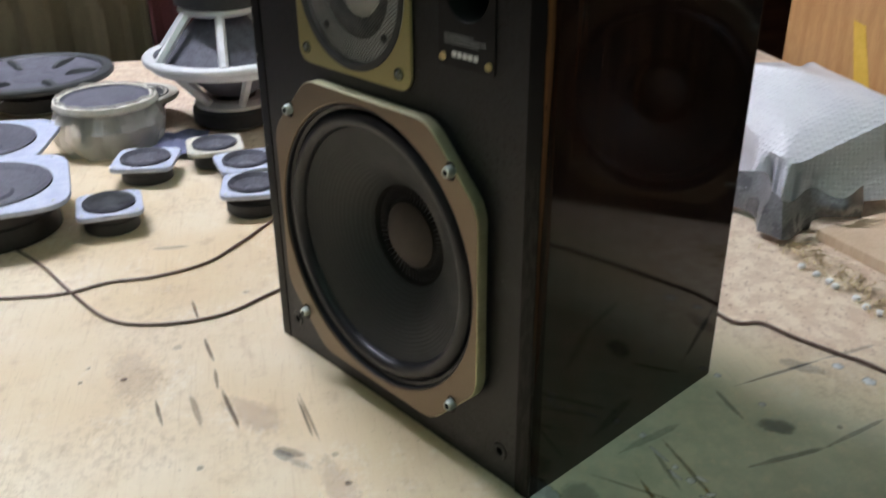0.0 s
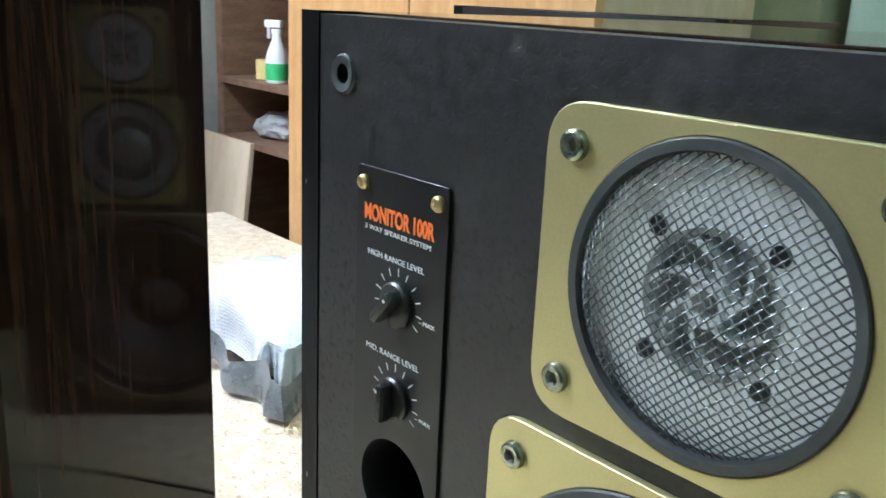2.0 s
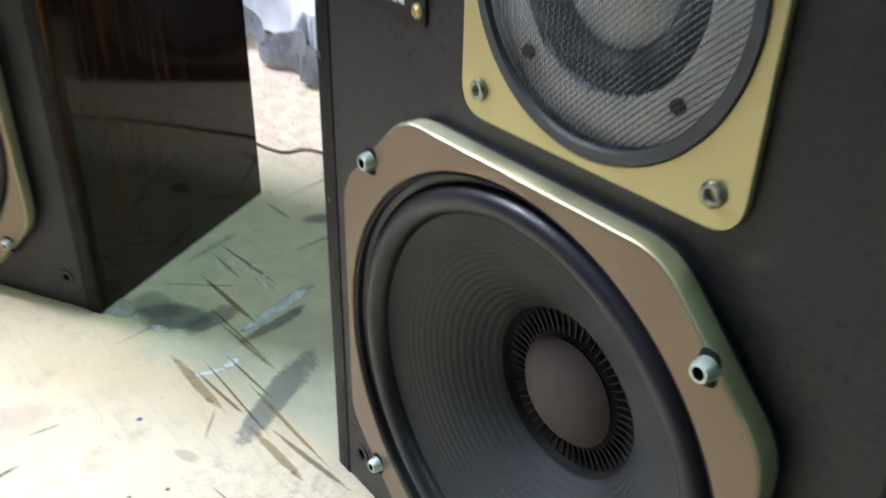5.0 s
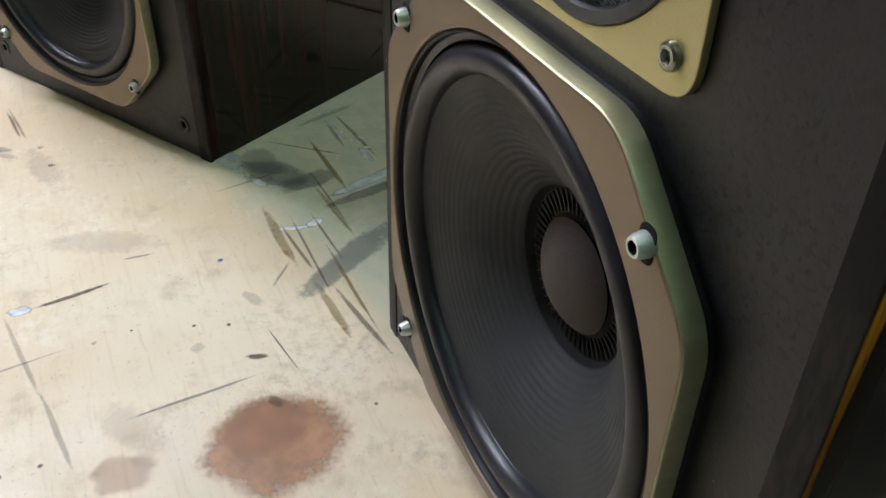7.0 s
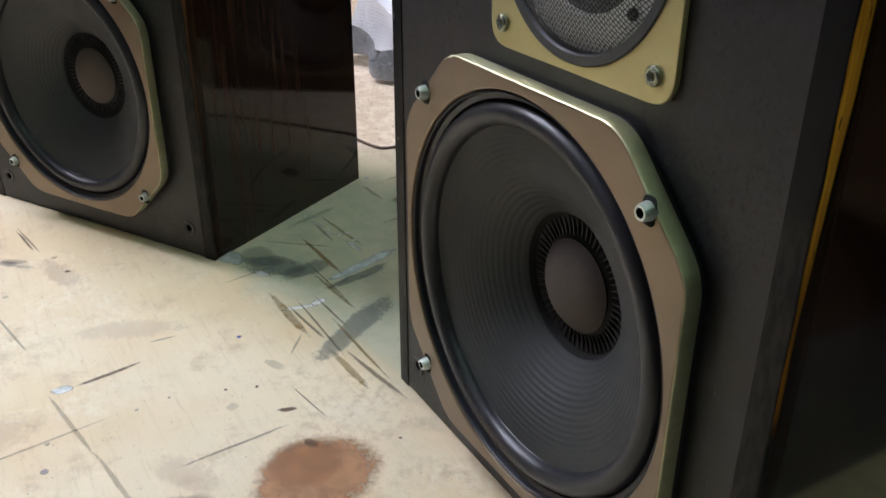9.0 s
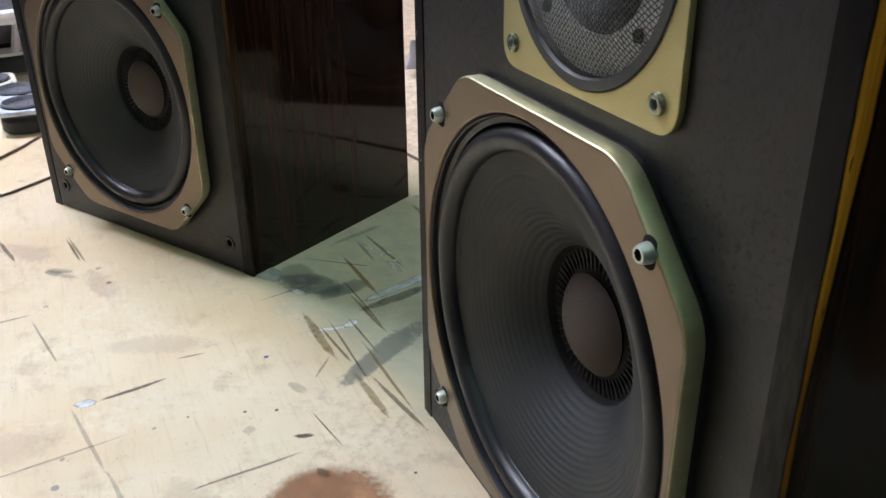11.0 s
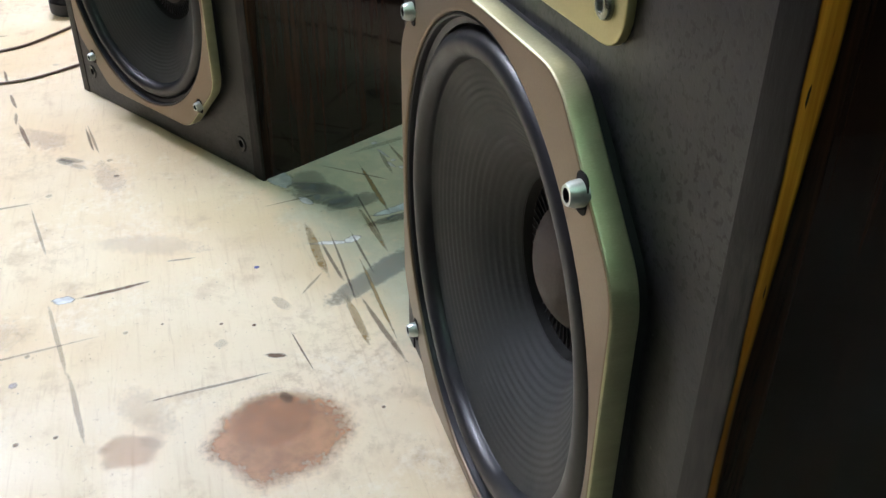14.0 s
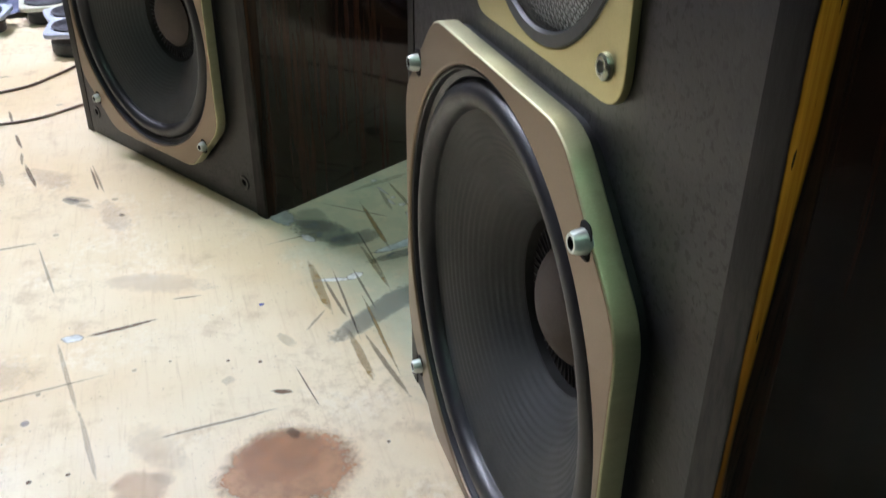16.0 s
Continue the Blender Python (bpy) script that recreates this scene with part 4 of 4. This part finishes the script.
SM = "small drivers on the bench"
rim_driver("small_driver", pose(-0.965, -0.486, 0, 0, 0, 8), "small driver with a pale blue rim and dark mesh face", "driver", 0.045, 0.018, 0.036, BLUERIM, GREYCLOTH, 0.038, SM, True)
rim_driver("small_driver", pose(-1.150, -0.452, 0, 0, 0, -8), "small driver with a pale blue rim, face up", "driver", 0.049, 0.020, 0.034, BLUERIM, GREYCLOTH, 0.040, SM)
rim_driver("small_driver", pose(-1.195, -0.345, 0, 0, 0, 5), "small driver with a cream rim, face up", "driver", 0.046, 0.020, 0.034, CREAMRIM, GREYCLOTH, 0.036, SM)
rim_driver("small_driver", pose(-1.110, -0.295, 0, 0, 0, 12), "small driver with a pale blue rim, face up", "driver", 0.047, 0.020, 0.032, BLUERIM, GREYCLOTH, 0.040, SM)
rim_driver("small_driver", pose(-0.985, -0.285, 0, 0, 0, -4), "small driver with a pale blue rim, face up", "driver", 0.047, 0.020, 0.040, BLUERIM, GREYCLOTH, 0.042, SM)
rim_driver("large_driver", pose(-0.99, -0.650, 0, 0, 0, 10), "large driver with a pale blue rim on a black magnet", "driver", 0.112, 0.055, 0.066, BLUERIM, GREYCLOTH, 0.092, "large drivers on the bench")
rim_driver("large_driver", pose(-1.21, -0.715, 0, 0, 0, -5), "large driver with a pale blue rim, face up", "driver", 0.115, 0.058, 0.060, BLUERIM, GREYCLOTH, 0.090, "large drivers on the bench")


def basket_driver(m, label, rim_mat, r=0.145, h=0.135):
    """A large woofer out of its cabinet, standing on its magnet: ferrite, cap, struts, rim and cone."""
    d = thing("bare_woofer", m, label, "driver", "bare woofers")
    part("magnet", lathe([(0, 0.006), (0.070, 0.006), (0.078, 0.010), (0.078, 0.034), (0.070, 0.040), (0, 0.040)], 48, "z"), MAGNET, d)
    part("magnet_cap", lathe([(0, 0), (0.062, 0), (0.064, 0.002), (0.064, 0.008), (0, 0.008)], 40, "z"), CREAMRIM, d, "cream magnet cap")
    part("top_plate", lathe([(0.040, 0.040), (0.072, 0.040), (0.074, 0.046), (0.060, 0.054), (0.040, 0.052)], 48, "z"), rim_mat, d)
    for k in range(6):
        a = 2 * math.pi * k / 6
        pts = [(0.062 * math.cos(a), 0.062 * math.sin(a), 0.050), (0.078 * math.cos(a), 0.078 * math.sin(a), 0.066), (r * 0.88 * math.cos(a), r * 0.88 * math.sin(a), h - 0.010)]
        part("strut", tube(smooth_line(pts, 4), 0.0085, 6), rim_mat, d, "cast alloy basket strut")
    part("rim", lathe([(r * 0.86, h - 0.012), (r * 0.98, h - 0.012), (r, h - 0.009), (r, h - 0.003), (r * 0.985, h), (r * 0.88, h), (r * 0.86, h - 0.003)], 64, "z", True), rim_mat, d, "cast alloy rim")
    part("cone", lathe([(r * 0.87, h - 0.006), (r * 0.82, h - 0.002), (r * 0.76, h - 0.006), (0.045, 0.062), (0.040, 0.060), (0, 0.068)], 56, "z"), GREYCLOTH, d)
    return d


basket_driver(pose(-1.415, -0.310, 0, 0, 0, 14), "bare woofer standing on its black magnet", ALU, 0.143, 0.125)
basket_driver(Matrix.Translation((-1.405, -0.318, 0.262)) @ Matrix.Rotation(radians(180), 4, "X"), "bare cast-alloy woofer lying face down on another woofer", ALU, 0.146, 0.135)
wide = basket_driver(pose(-1.60, -0.70, 0, 0, 0, 30), "wide grey bare woofer lying face up", GREYRING, 0.155, 0.075)

wrapped = thing("wrapped_driver", pose(-1.325, -0.525, 0), "dark driver wrapped in crinkled clear plastic film", "driver")
part("body", lathe([(0, 0.0), (0.052, 0.0), (0.054, 0.045), (0.082, 0.078), (0.086, 0.086), (0.078, 0.090), (0.070, 0.086), (0, 0.094)], 48, "z"), GREYCLOTH, wrapped, "dark mesh-faced driver")
part("rim", lathe([(0.074, 0.0905), (0.086, 0.0905), (0.088, 0.082), (0.084, 0.078)], 48, "z"), CREAMRIM, wrapped)
bm = bmesh.new()
rows = []
for i in range(9):
    row = []
    for k in range(56):
        a = 2 * math.pi * k / 56
        f = i / 8
        r = 0.080 + 0.014 * math.sin(math.pi * min(1, f * 1.2)) + 0.006 * noise.noise((3 * math.cos(a), 3 * math.sin(a), 5 * f)) + 0.003 * math.sin(13 * a + 4 * f)
        row.append(bm.verts.new((r * math.cos(a), r * math.sin(a), 0.002 + 0.094 * f + 0.004 * noise.noise((4 * math.cos(a), 4 * math.sin(a), 9)))))
    rows.append(row)
for p, q in zip(rows, rows[1:]):
    for k in range(56):
        bm.faces.new((p[k], p[(k + 1) % 56], q[(k + 1) % 56], q[k]))
part("plastic_film", bm, FILM, wrapped, "crinkled clear plastic film")

spare = thing("small_woofer", pose(-1.47, -0.49, 0, 0, 0, 0), "small cream-rimmed woofer lying among the other drivers", "driver")
part("rim", lathe([(0.050, 0.052), (0.074, 0.052), (0.076, 0.046), (0.072, 0.042)], 40, "z"), CREAMRIM, spare)
part("cone", lathe([(0.060, 0.050), (0.056, 0.054), (0.050, 0.049), (0.02, 0.035), (0, 0.040)], 40, "z"), GREYRING, spare)
part("magnet", lathe([(0, 0), (0.046, 0), (0.046, 0.026), (0.070, 0.044), (0, 0.044)], 40, "z"), MAGNET, spare)

# a folded blue cloth between the drivers and a sheet of white paper
bm = bmesh.new()
bmesh.ops.create_grid(bm, x_segments=24, y_segments=16, size=0.5)
for v in bm.verts:
    v.co = Vector((v.co.x * 0.14, v.co.y * 0.11, 0.006 + 0.010 * noise.noise(v.co * 5) + 0.008 * (1 - max(abs(v.co.x), abs(v.co.y)) * 2)))
tagged(part("cloth", bm, CLOTHBLUE, None, "", pose(-1.29, -0.415, 0.002)), "crumpled dark blue cloth lying on the bench", "cloth")
bm = bmesh.new()
bmesh.ops.create_grid(bm, x_segments=20, y_segments=4, size=0.5)
for v in bm.verts:
    v.co = Vector((v.co.x * 0.21, v.co.y * 0.15, 0.003 + 0.05 * max(0, v.co.x + 0.1) ** 2))
paper = tagged(part("paper_sheet", bm, PAPER, None, "", pose(-1.36, -0.83, 0.066, 0, 4, 60)), "curled white paper sheet lying on a driver", "paper")

# ---- behind the loudspeakers ----
wrap = thing("wrapped_parcel", pose(0, 0, 0), "low black case covered with white bubble wrap", "parcel")
part("case", box((0.21, 0.14, 0.085), (-0.900, 0.535, 0.0435), 0.006), BLACK, wrap, "black case under the wrap")
part("case_foot", box((0.10, 0.05, 0.022), (-0.775, 0.440, 0.0112), 0.006), BLACK, wrap, "black foot of the case")
bm = bmesh.new()
rows = []
NU, NV = 120, 26
for i in range(NV + 1):
    f = i / NV
    row = []
    for k in range(NU):
        a = 2 * math.pi * k / NU
        c, s = math.cos(a), math.sin(a)
        e = 0.32
        sx, sy = math.copysign(abs(c) ** e, c), math.copysign(abs(s) ** e, s)
        top = min(1, f / 0.42)
        drop = max(0, (f - 0.42) / 0.58)
        fold = 0.020 * drop * math.sin(9 * a + 1.3) + 0.012 * drop * math.sin(17 * a) + 0.020 * drop * noise.noise((2.5 * c, 2.5 * s, 3.0 + drop))
        hx, hy = 0.128 + fold + 0.012 * drop, 0.092 + fold + 0.012 * drop
        hem = 0.012 + 0.030 * max(0, math.sin(4 * a + 0.6)) + 0.02 * noise.noise((2 * c, 2 * s, 8))
        z = 0.162 + 0.014 * noise.noise((1.6 * c * top, 1.6 * s * top, 1)) + 0.012 * (1 - top)
        z = z - (z - max(0.004, hem)) * drop - 0.012 * max(0, top - 0.75) * 4 * (1 - drop)
        z -= 0.060 * max(0, 0.6 * sx - 0.6 * sy) * top * (1 - drop)
        row.append(bm.verts.new((-0.900 + hx * sx * top, 0.530 + hy * sy * top, z)))
    rows.append(row)
for p, q in zip(rows, rows[1:]):
    for k in range(NU):
        bm.faces.new((p[k], p[(k + 1) % NU], q[(k + 1) % NU], q[k]))
bmesh.ops.remove_doubles(bm, verts=bm.verts[:], dist=0.0002)
part("bubble_wrap", bm, BUBBLE, wrap, "white bubble wrap draped with folds")
bm = bmesh.new()
rows = []
for i in range(9):
    f = i / 8
    row = []
    for k in range(41):
        u = k / 40
        x, y = (-1.02 + 0.30 * u / 0.6, 0.405) if u < 0.6 else (-0.72, 0.405 + 0.13 * (u - 0.6) / 0.4)
        out = 0.012 * math.sin(23 * u) + 0.018 * f * noise.noise((4 * u, f, 2)) + 0.014 * f
        top = 0.060 + 0.030 * noise.noise((5 * u, 1, 0))
        row.append(bm.verts.new((x + (out if u >= 0.6 else 0.3 * out), y - (out if u < 0.6 else 0.3 * out), top - (top - 0.010 - 0.016 * max(0, math.sin(9 * u))) * f)))
    rows.append(row)
for p, q in zip(rows, rows[1:]):
    for k in range(40):
        bm.faces.new((p[k], p[k + 1], q[k + 1], q[k]))
part("plastic_hem", bm, DARKBAG, wrap, "crumpled grey plastic hem below the wrap")

tagged(part("loose_board", box((0.19, 0.34, 0.016), (0.095, 0.17, 0.008), 0.0015), PALEWOOD, None, "", pose(-0.700, 0.455, 0.0005, 0, 0, 13)),
       "flat tan board lying on the bench", "board")
rnd = random.Random(5)
bead = None
for i in range(9):
    f = i / 8
    m = pose(-0.630 + 0.17 * f + rnd.uniform(-0.006, 0.006), 0.388 + 0.034 * f + rnd.uniform(-0.006, 0.004), 0.0)
    if bead is None:
        bead = tagged(part("pellet", lathe([(0, 0.0), (0.003, 0.0004), (0.0052, 0.003), (0.0040, 0.0062), (0, 0.0072)], 16, "z"), WHITEPLASTIC, None, "", m),
                      "small white plastic pellet on the bench", "pellet", "row of white pellets")
    else:
        copy_thing(bead, m)
bm = bmesh.new()
for i in range(420):
    f = rnd.random()
    x, y = -0.70 + 0.27 * f + rnd.gauss(0, 0.012), 0.412 + 0.03 * f + rnd.gauss(0, 0.016)
    a, l = rnd.uniform(0, math.pi), rnd.uniform(0.006, 0.022)
    h0 = rnd.uniform(0.0006, 0.005)
    d = Vector((math.cos(a), math.sin(a), rnd.uniform(-0.12, 0.12))) * l / 2
    nrm = Vector((-math.sin(a), math.cos(a), 0)) * rnd.uniform(0.0004, 0.0011)
    c = Vector((x, y, h0 + abs(d.z)))
    q = [bm.verts.new(c + s * d + w * nrm + Vector((0, 0, 0.001 * (w < 0)))) for s, w in ((-1, 1), (0, 1), (1, 1), (1, -1), (0, -1), (-1, -1))]
    q[1].co.z += 0.002
    q[4].co.z += 0.002
    bm.faces.new((q[0], q[1], q[4], q[5]))
    bm.faces.new((q[1], q[2], q[3], q[4]))
tagged(part("wood_shavings", bm, STRAW), "pale wood shavings strewn along the bench", "shavings", "", "stuff")

# tall plywood cupboard with two doors
cup = thing("plywood_cupboard", pose(-1.63, 0.97, FZ), "tall orange plywood cupboard with sprayed paint marks", "cupboard")
part("carcass", box((0.98, 0.50, 1.9), (0.49, 0.275, 0.95), 0.003), PALEWOOD, cup)
for i, (x0, x1) in enumerate(((0.0, 0.478), (0.483, 0.98))):
    door = part("door", box((x1 - x0, 0.022, 1.88), ((x0 + x1) / 2, 0.011, 0.95), 0.002), PLY, cup, "orange plywood door")
    hx = 0.40 if i == 0 else 0.515
    hasp = tube(smooth_line([(hx, -0.002, 1.155), (hx, -0.016, 1.150), (hx, -0.018, 1.125), (hx, -0.002, 1.108)], 5), 0.006, 8)
    part("handle", hasp, STEEL, door, "bright metal pull handle")
for name, material, pts, label in (("spray_mark", SPRAYRED, [(0.195, 1.16), (0.245, 1.175), (0.33, 1.13), (0.375, 1.08), (0.345, 1.005), (0.30, 1.04)], "orange sprayed patch"),
                                   ("spray_mark", SPRAYYEL, [(0.235, 0.93), (0.275, 0.925), (0.33, 0.79), (0.315, 0.74), (0.275, 0.80)], "yellow sprayed stripe")):
    part(name, plate([pts], 0.0012, 0, -0.0013), material, cup, label)

# open shelves along the back wall, left of the cupboard and behind it
rack = thing("storage_shelves", pose(0, 0, 0), "brown wooden storage shelves along the workshop wall", "shelf")
for x in (-2.50, -1.70, -0.98, -0.20, 0.60, 1.4):
    part("post", box((0.045, 0.40, 2.3), (x, 1.62 if x > -1.6 else 1.42, FZ + 1.15), 0.002), SHELFWOOD, rack)
for z in (-0.35, 0.135, 0.335, 0.86):
    part("shelf_board", box((0.80, 0.40, 0.022), (-2.10, 1.41, z - 0.011), 0.0015), SHELFWOOD, rack)
for z in (-0.35, 0.10, 0.575, 1.05):
    part("shelf_board", box((3.1, 0.40, 0.025), (-0.15, 1.62, z - 0.0125), 0.0015), SHELFWOOD, rack)
part("back_board", box((0.80, 0.012, 2.2), (-2.10, 1.63, FZ + 1.12)), SHELFWOOD, rack)
# lower board, out of view, added dark to dim what the rosewood side mirrors
part("back_board", box((3.1, 0.012, 1.35), (-0.15, 1.83, FZ + 0.695)), SHELFWOOD, rack)
part("back_board", box((3.1, 0.012, 0.83), (-0.15, 1.83, FZ + 1.795)), PALEWOOD, rack, "pale upper back board")

bottle = thing("spray_bottle", pose(-2.20, 1.27, 0.335, 0, 0, 25), "white trigger spray bottle with a green label", "bottle")
part("body", lathe([(0, 0), (0.034, 0), (0.036, 0.004), (0.036, 0.075), (0.030, 0.10), (0.016, 0.135), (0.014, 0.155), (0, 0.155)], 32, "z"), WHITEPLASTIC, bottle)
part("label", lathe([(0.0364, 0.010), (0.0366, 0.012), (0.0366, 0.060), (0.0364, 0.062)], 32, "z"), GREEN, bottle, "green paper label")
part("collar", lathe([(0.015, 0.150), (0.017, 0.152), (0.017, 0.170), (0, 0.170)], 24, "z"), WHITEPLASTIC, bottle)
part("trigger_head", join(box((0.062, 0.020, 0.024), (-0.012, 0, 0.185), 0.005), box((0.010, 0.014, 0.040), (-0.030, 0, 0.158), 0.004)), WHITEPLASTIC, bottle)
tagged(part("yellow_box", box((0.07, 0.06, 0.065), (0, 0, 0.0325), 0.003), YELLOW, None, "", pose(-2.30, 1.30, 0.336, 0, 0, 12)), "small yellow carton on the shelf", "box")


def bag(x, y, z, sx, sy, sz, material, label, seed):
    bm = bmesh.new()
    bmesh.ops.create_icosphere(bm, subdivisions=4, radius=1)
    for v in bm.verts:
        n = noise.noise(v.co * 2.2 + Vector((seed, 0, 0))) * 0.30 + noise.noise(v.co * 6 + Vector((seed, 3, 0))) * 0.09
        p = v.co * (1 + n)
        v.co = Vector((p.x * sx, p.y * sy, max(p.z, -0.62) * sz + 0.62 * sz))
    tagged(part("plastic_bag", bm, material, None, "", Matrix.Translation((x, y, z))), label, "bag", "bags on the shelves")


bag(-2.30, 1.36, 0.136, 0.11, 0.09, 0.055, GREYBAG, "crumpled grey plastic bag on the shelf", 1)
bag(-2.08, 1.36, 0.136, 0.07, 0.08, 0.040, GREYBAG, "small crumpled grey bag on the shelf", 4)
bag(-2.06, 1.38, 0.336, 0.045, 0.06, 0.10, GREYCLOTH, "dark crumpled bag beside the spray bottle", 9)
tagged(part("leaning_board", box((0.34, 0.018, 0.95), (0, 0, 0.475), 0.002), PALEWOOD, None, "", pose(-2.365, 1.06, FZ, -7, 0, 0)), "pale board leaning against the shelves", "board")
tagged(part("storage_tin", lathe([(0, 0), (0.07, 0), (0.07, 0.11), (0.073, 0.113), (0.070, 0.116), (0, 0.116)], 32, "z"), GREYCLOTH, None, "", pose(-2.08, 1.36, -0.35)), "dark round tin on the low shelf", "tin")
olive = surface("olive_carton", (0.20, 0.19, 0.12), (0.27, 0.26, 0.17), 10, 0.7)
teal = surface("pale_teal_carton", (0.50, 0.60, 0.56), (0.62, 0.70, 0.66), 10, 0.6)
tagged(part("carton", box((0.22, 0.28, 0.24), (0, 0, 0.12), 0.003), olive, None, "", pose(-0.62, 1.60, 0.576)), "olive carton on the shelf", "box", "cartons on the shelf")
tagged(part("carton", box((0.16, 0.26, 0.20), (0, 0, 0.10), 0.003), teal, None, "", pose(-0.38, 1.60, 0.576)), "pale teal carton on the shelf", "box", "cartons on the shelf")


def drape(name, y0, y1, material, label, x, waves, depth):
    """A hanging curtain in upright folds."""
    bm = bmesh.new()
    n = int((y1 - y0) * 110)
    rows = []
    for z in (FZ + 0.02, 0.1, 0.8, CZ - 0.02):
        rows.append([bm.verts.new((x + depth * math.sin(waves * (y0 + (y1 - y0) * k / n)) + 0.4 * depth * math.sin(2.7 * waves * k / n * (y1 - y0) + z), y0 + (y1 - y0) * k / n, z)) for k in range(n + 1)])
    for p, q in zip(rows, rows[1:]):
        for k in range(n):
            bm.faces.new((p[k], p[k + 1], q[k + 1], q[k]))
    bmesh.ops.solidify(bm, geom=bm.faces[:], thickness=0.003)
    tagged(part(name, bm, material), label, "curtain")


drape("curtain", -2.6, -0.520, CURTAIN, "olive-brown curtain hanging in soft folds", -2.12, 38, 0.018)
drape("curtain", -0.515, 0.35, MAROON, "dark maroon curtain hanging beside the olive one", -2.14, 70, 0.014)
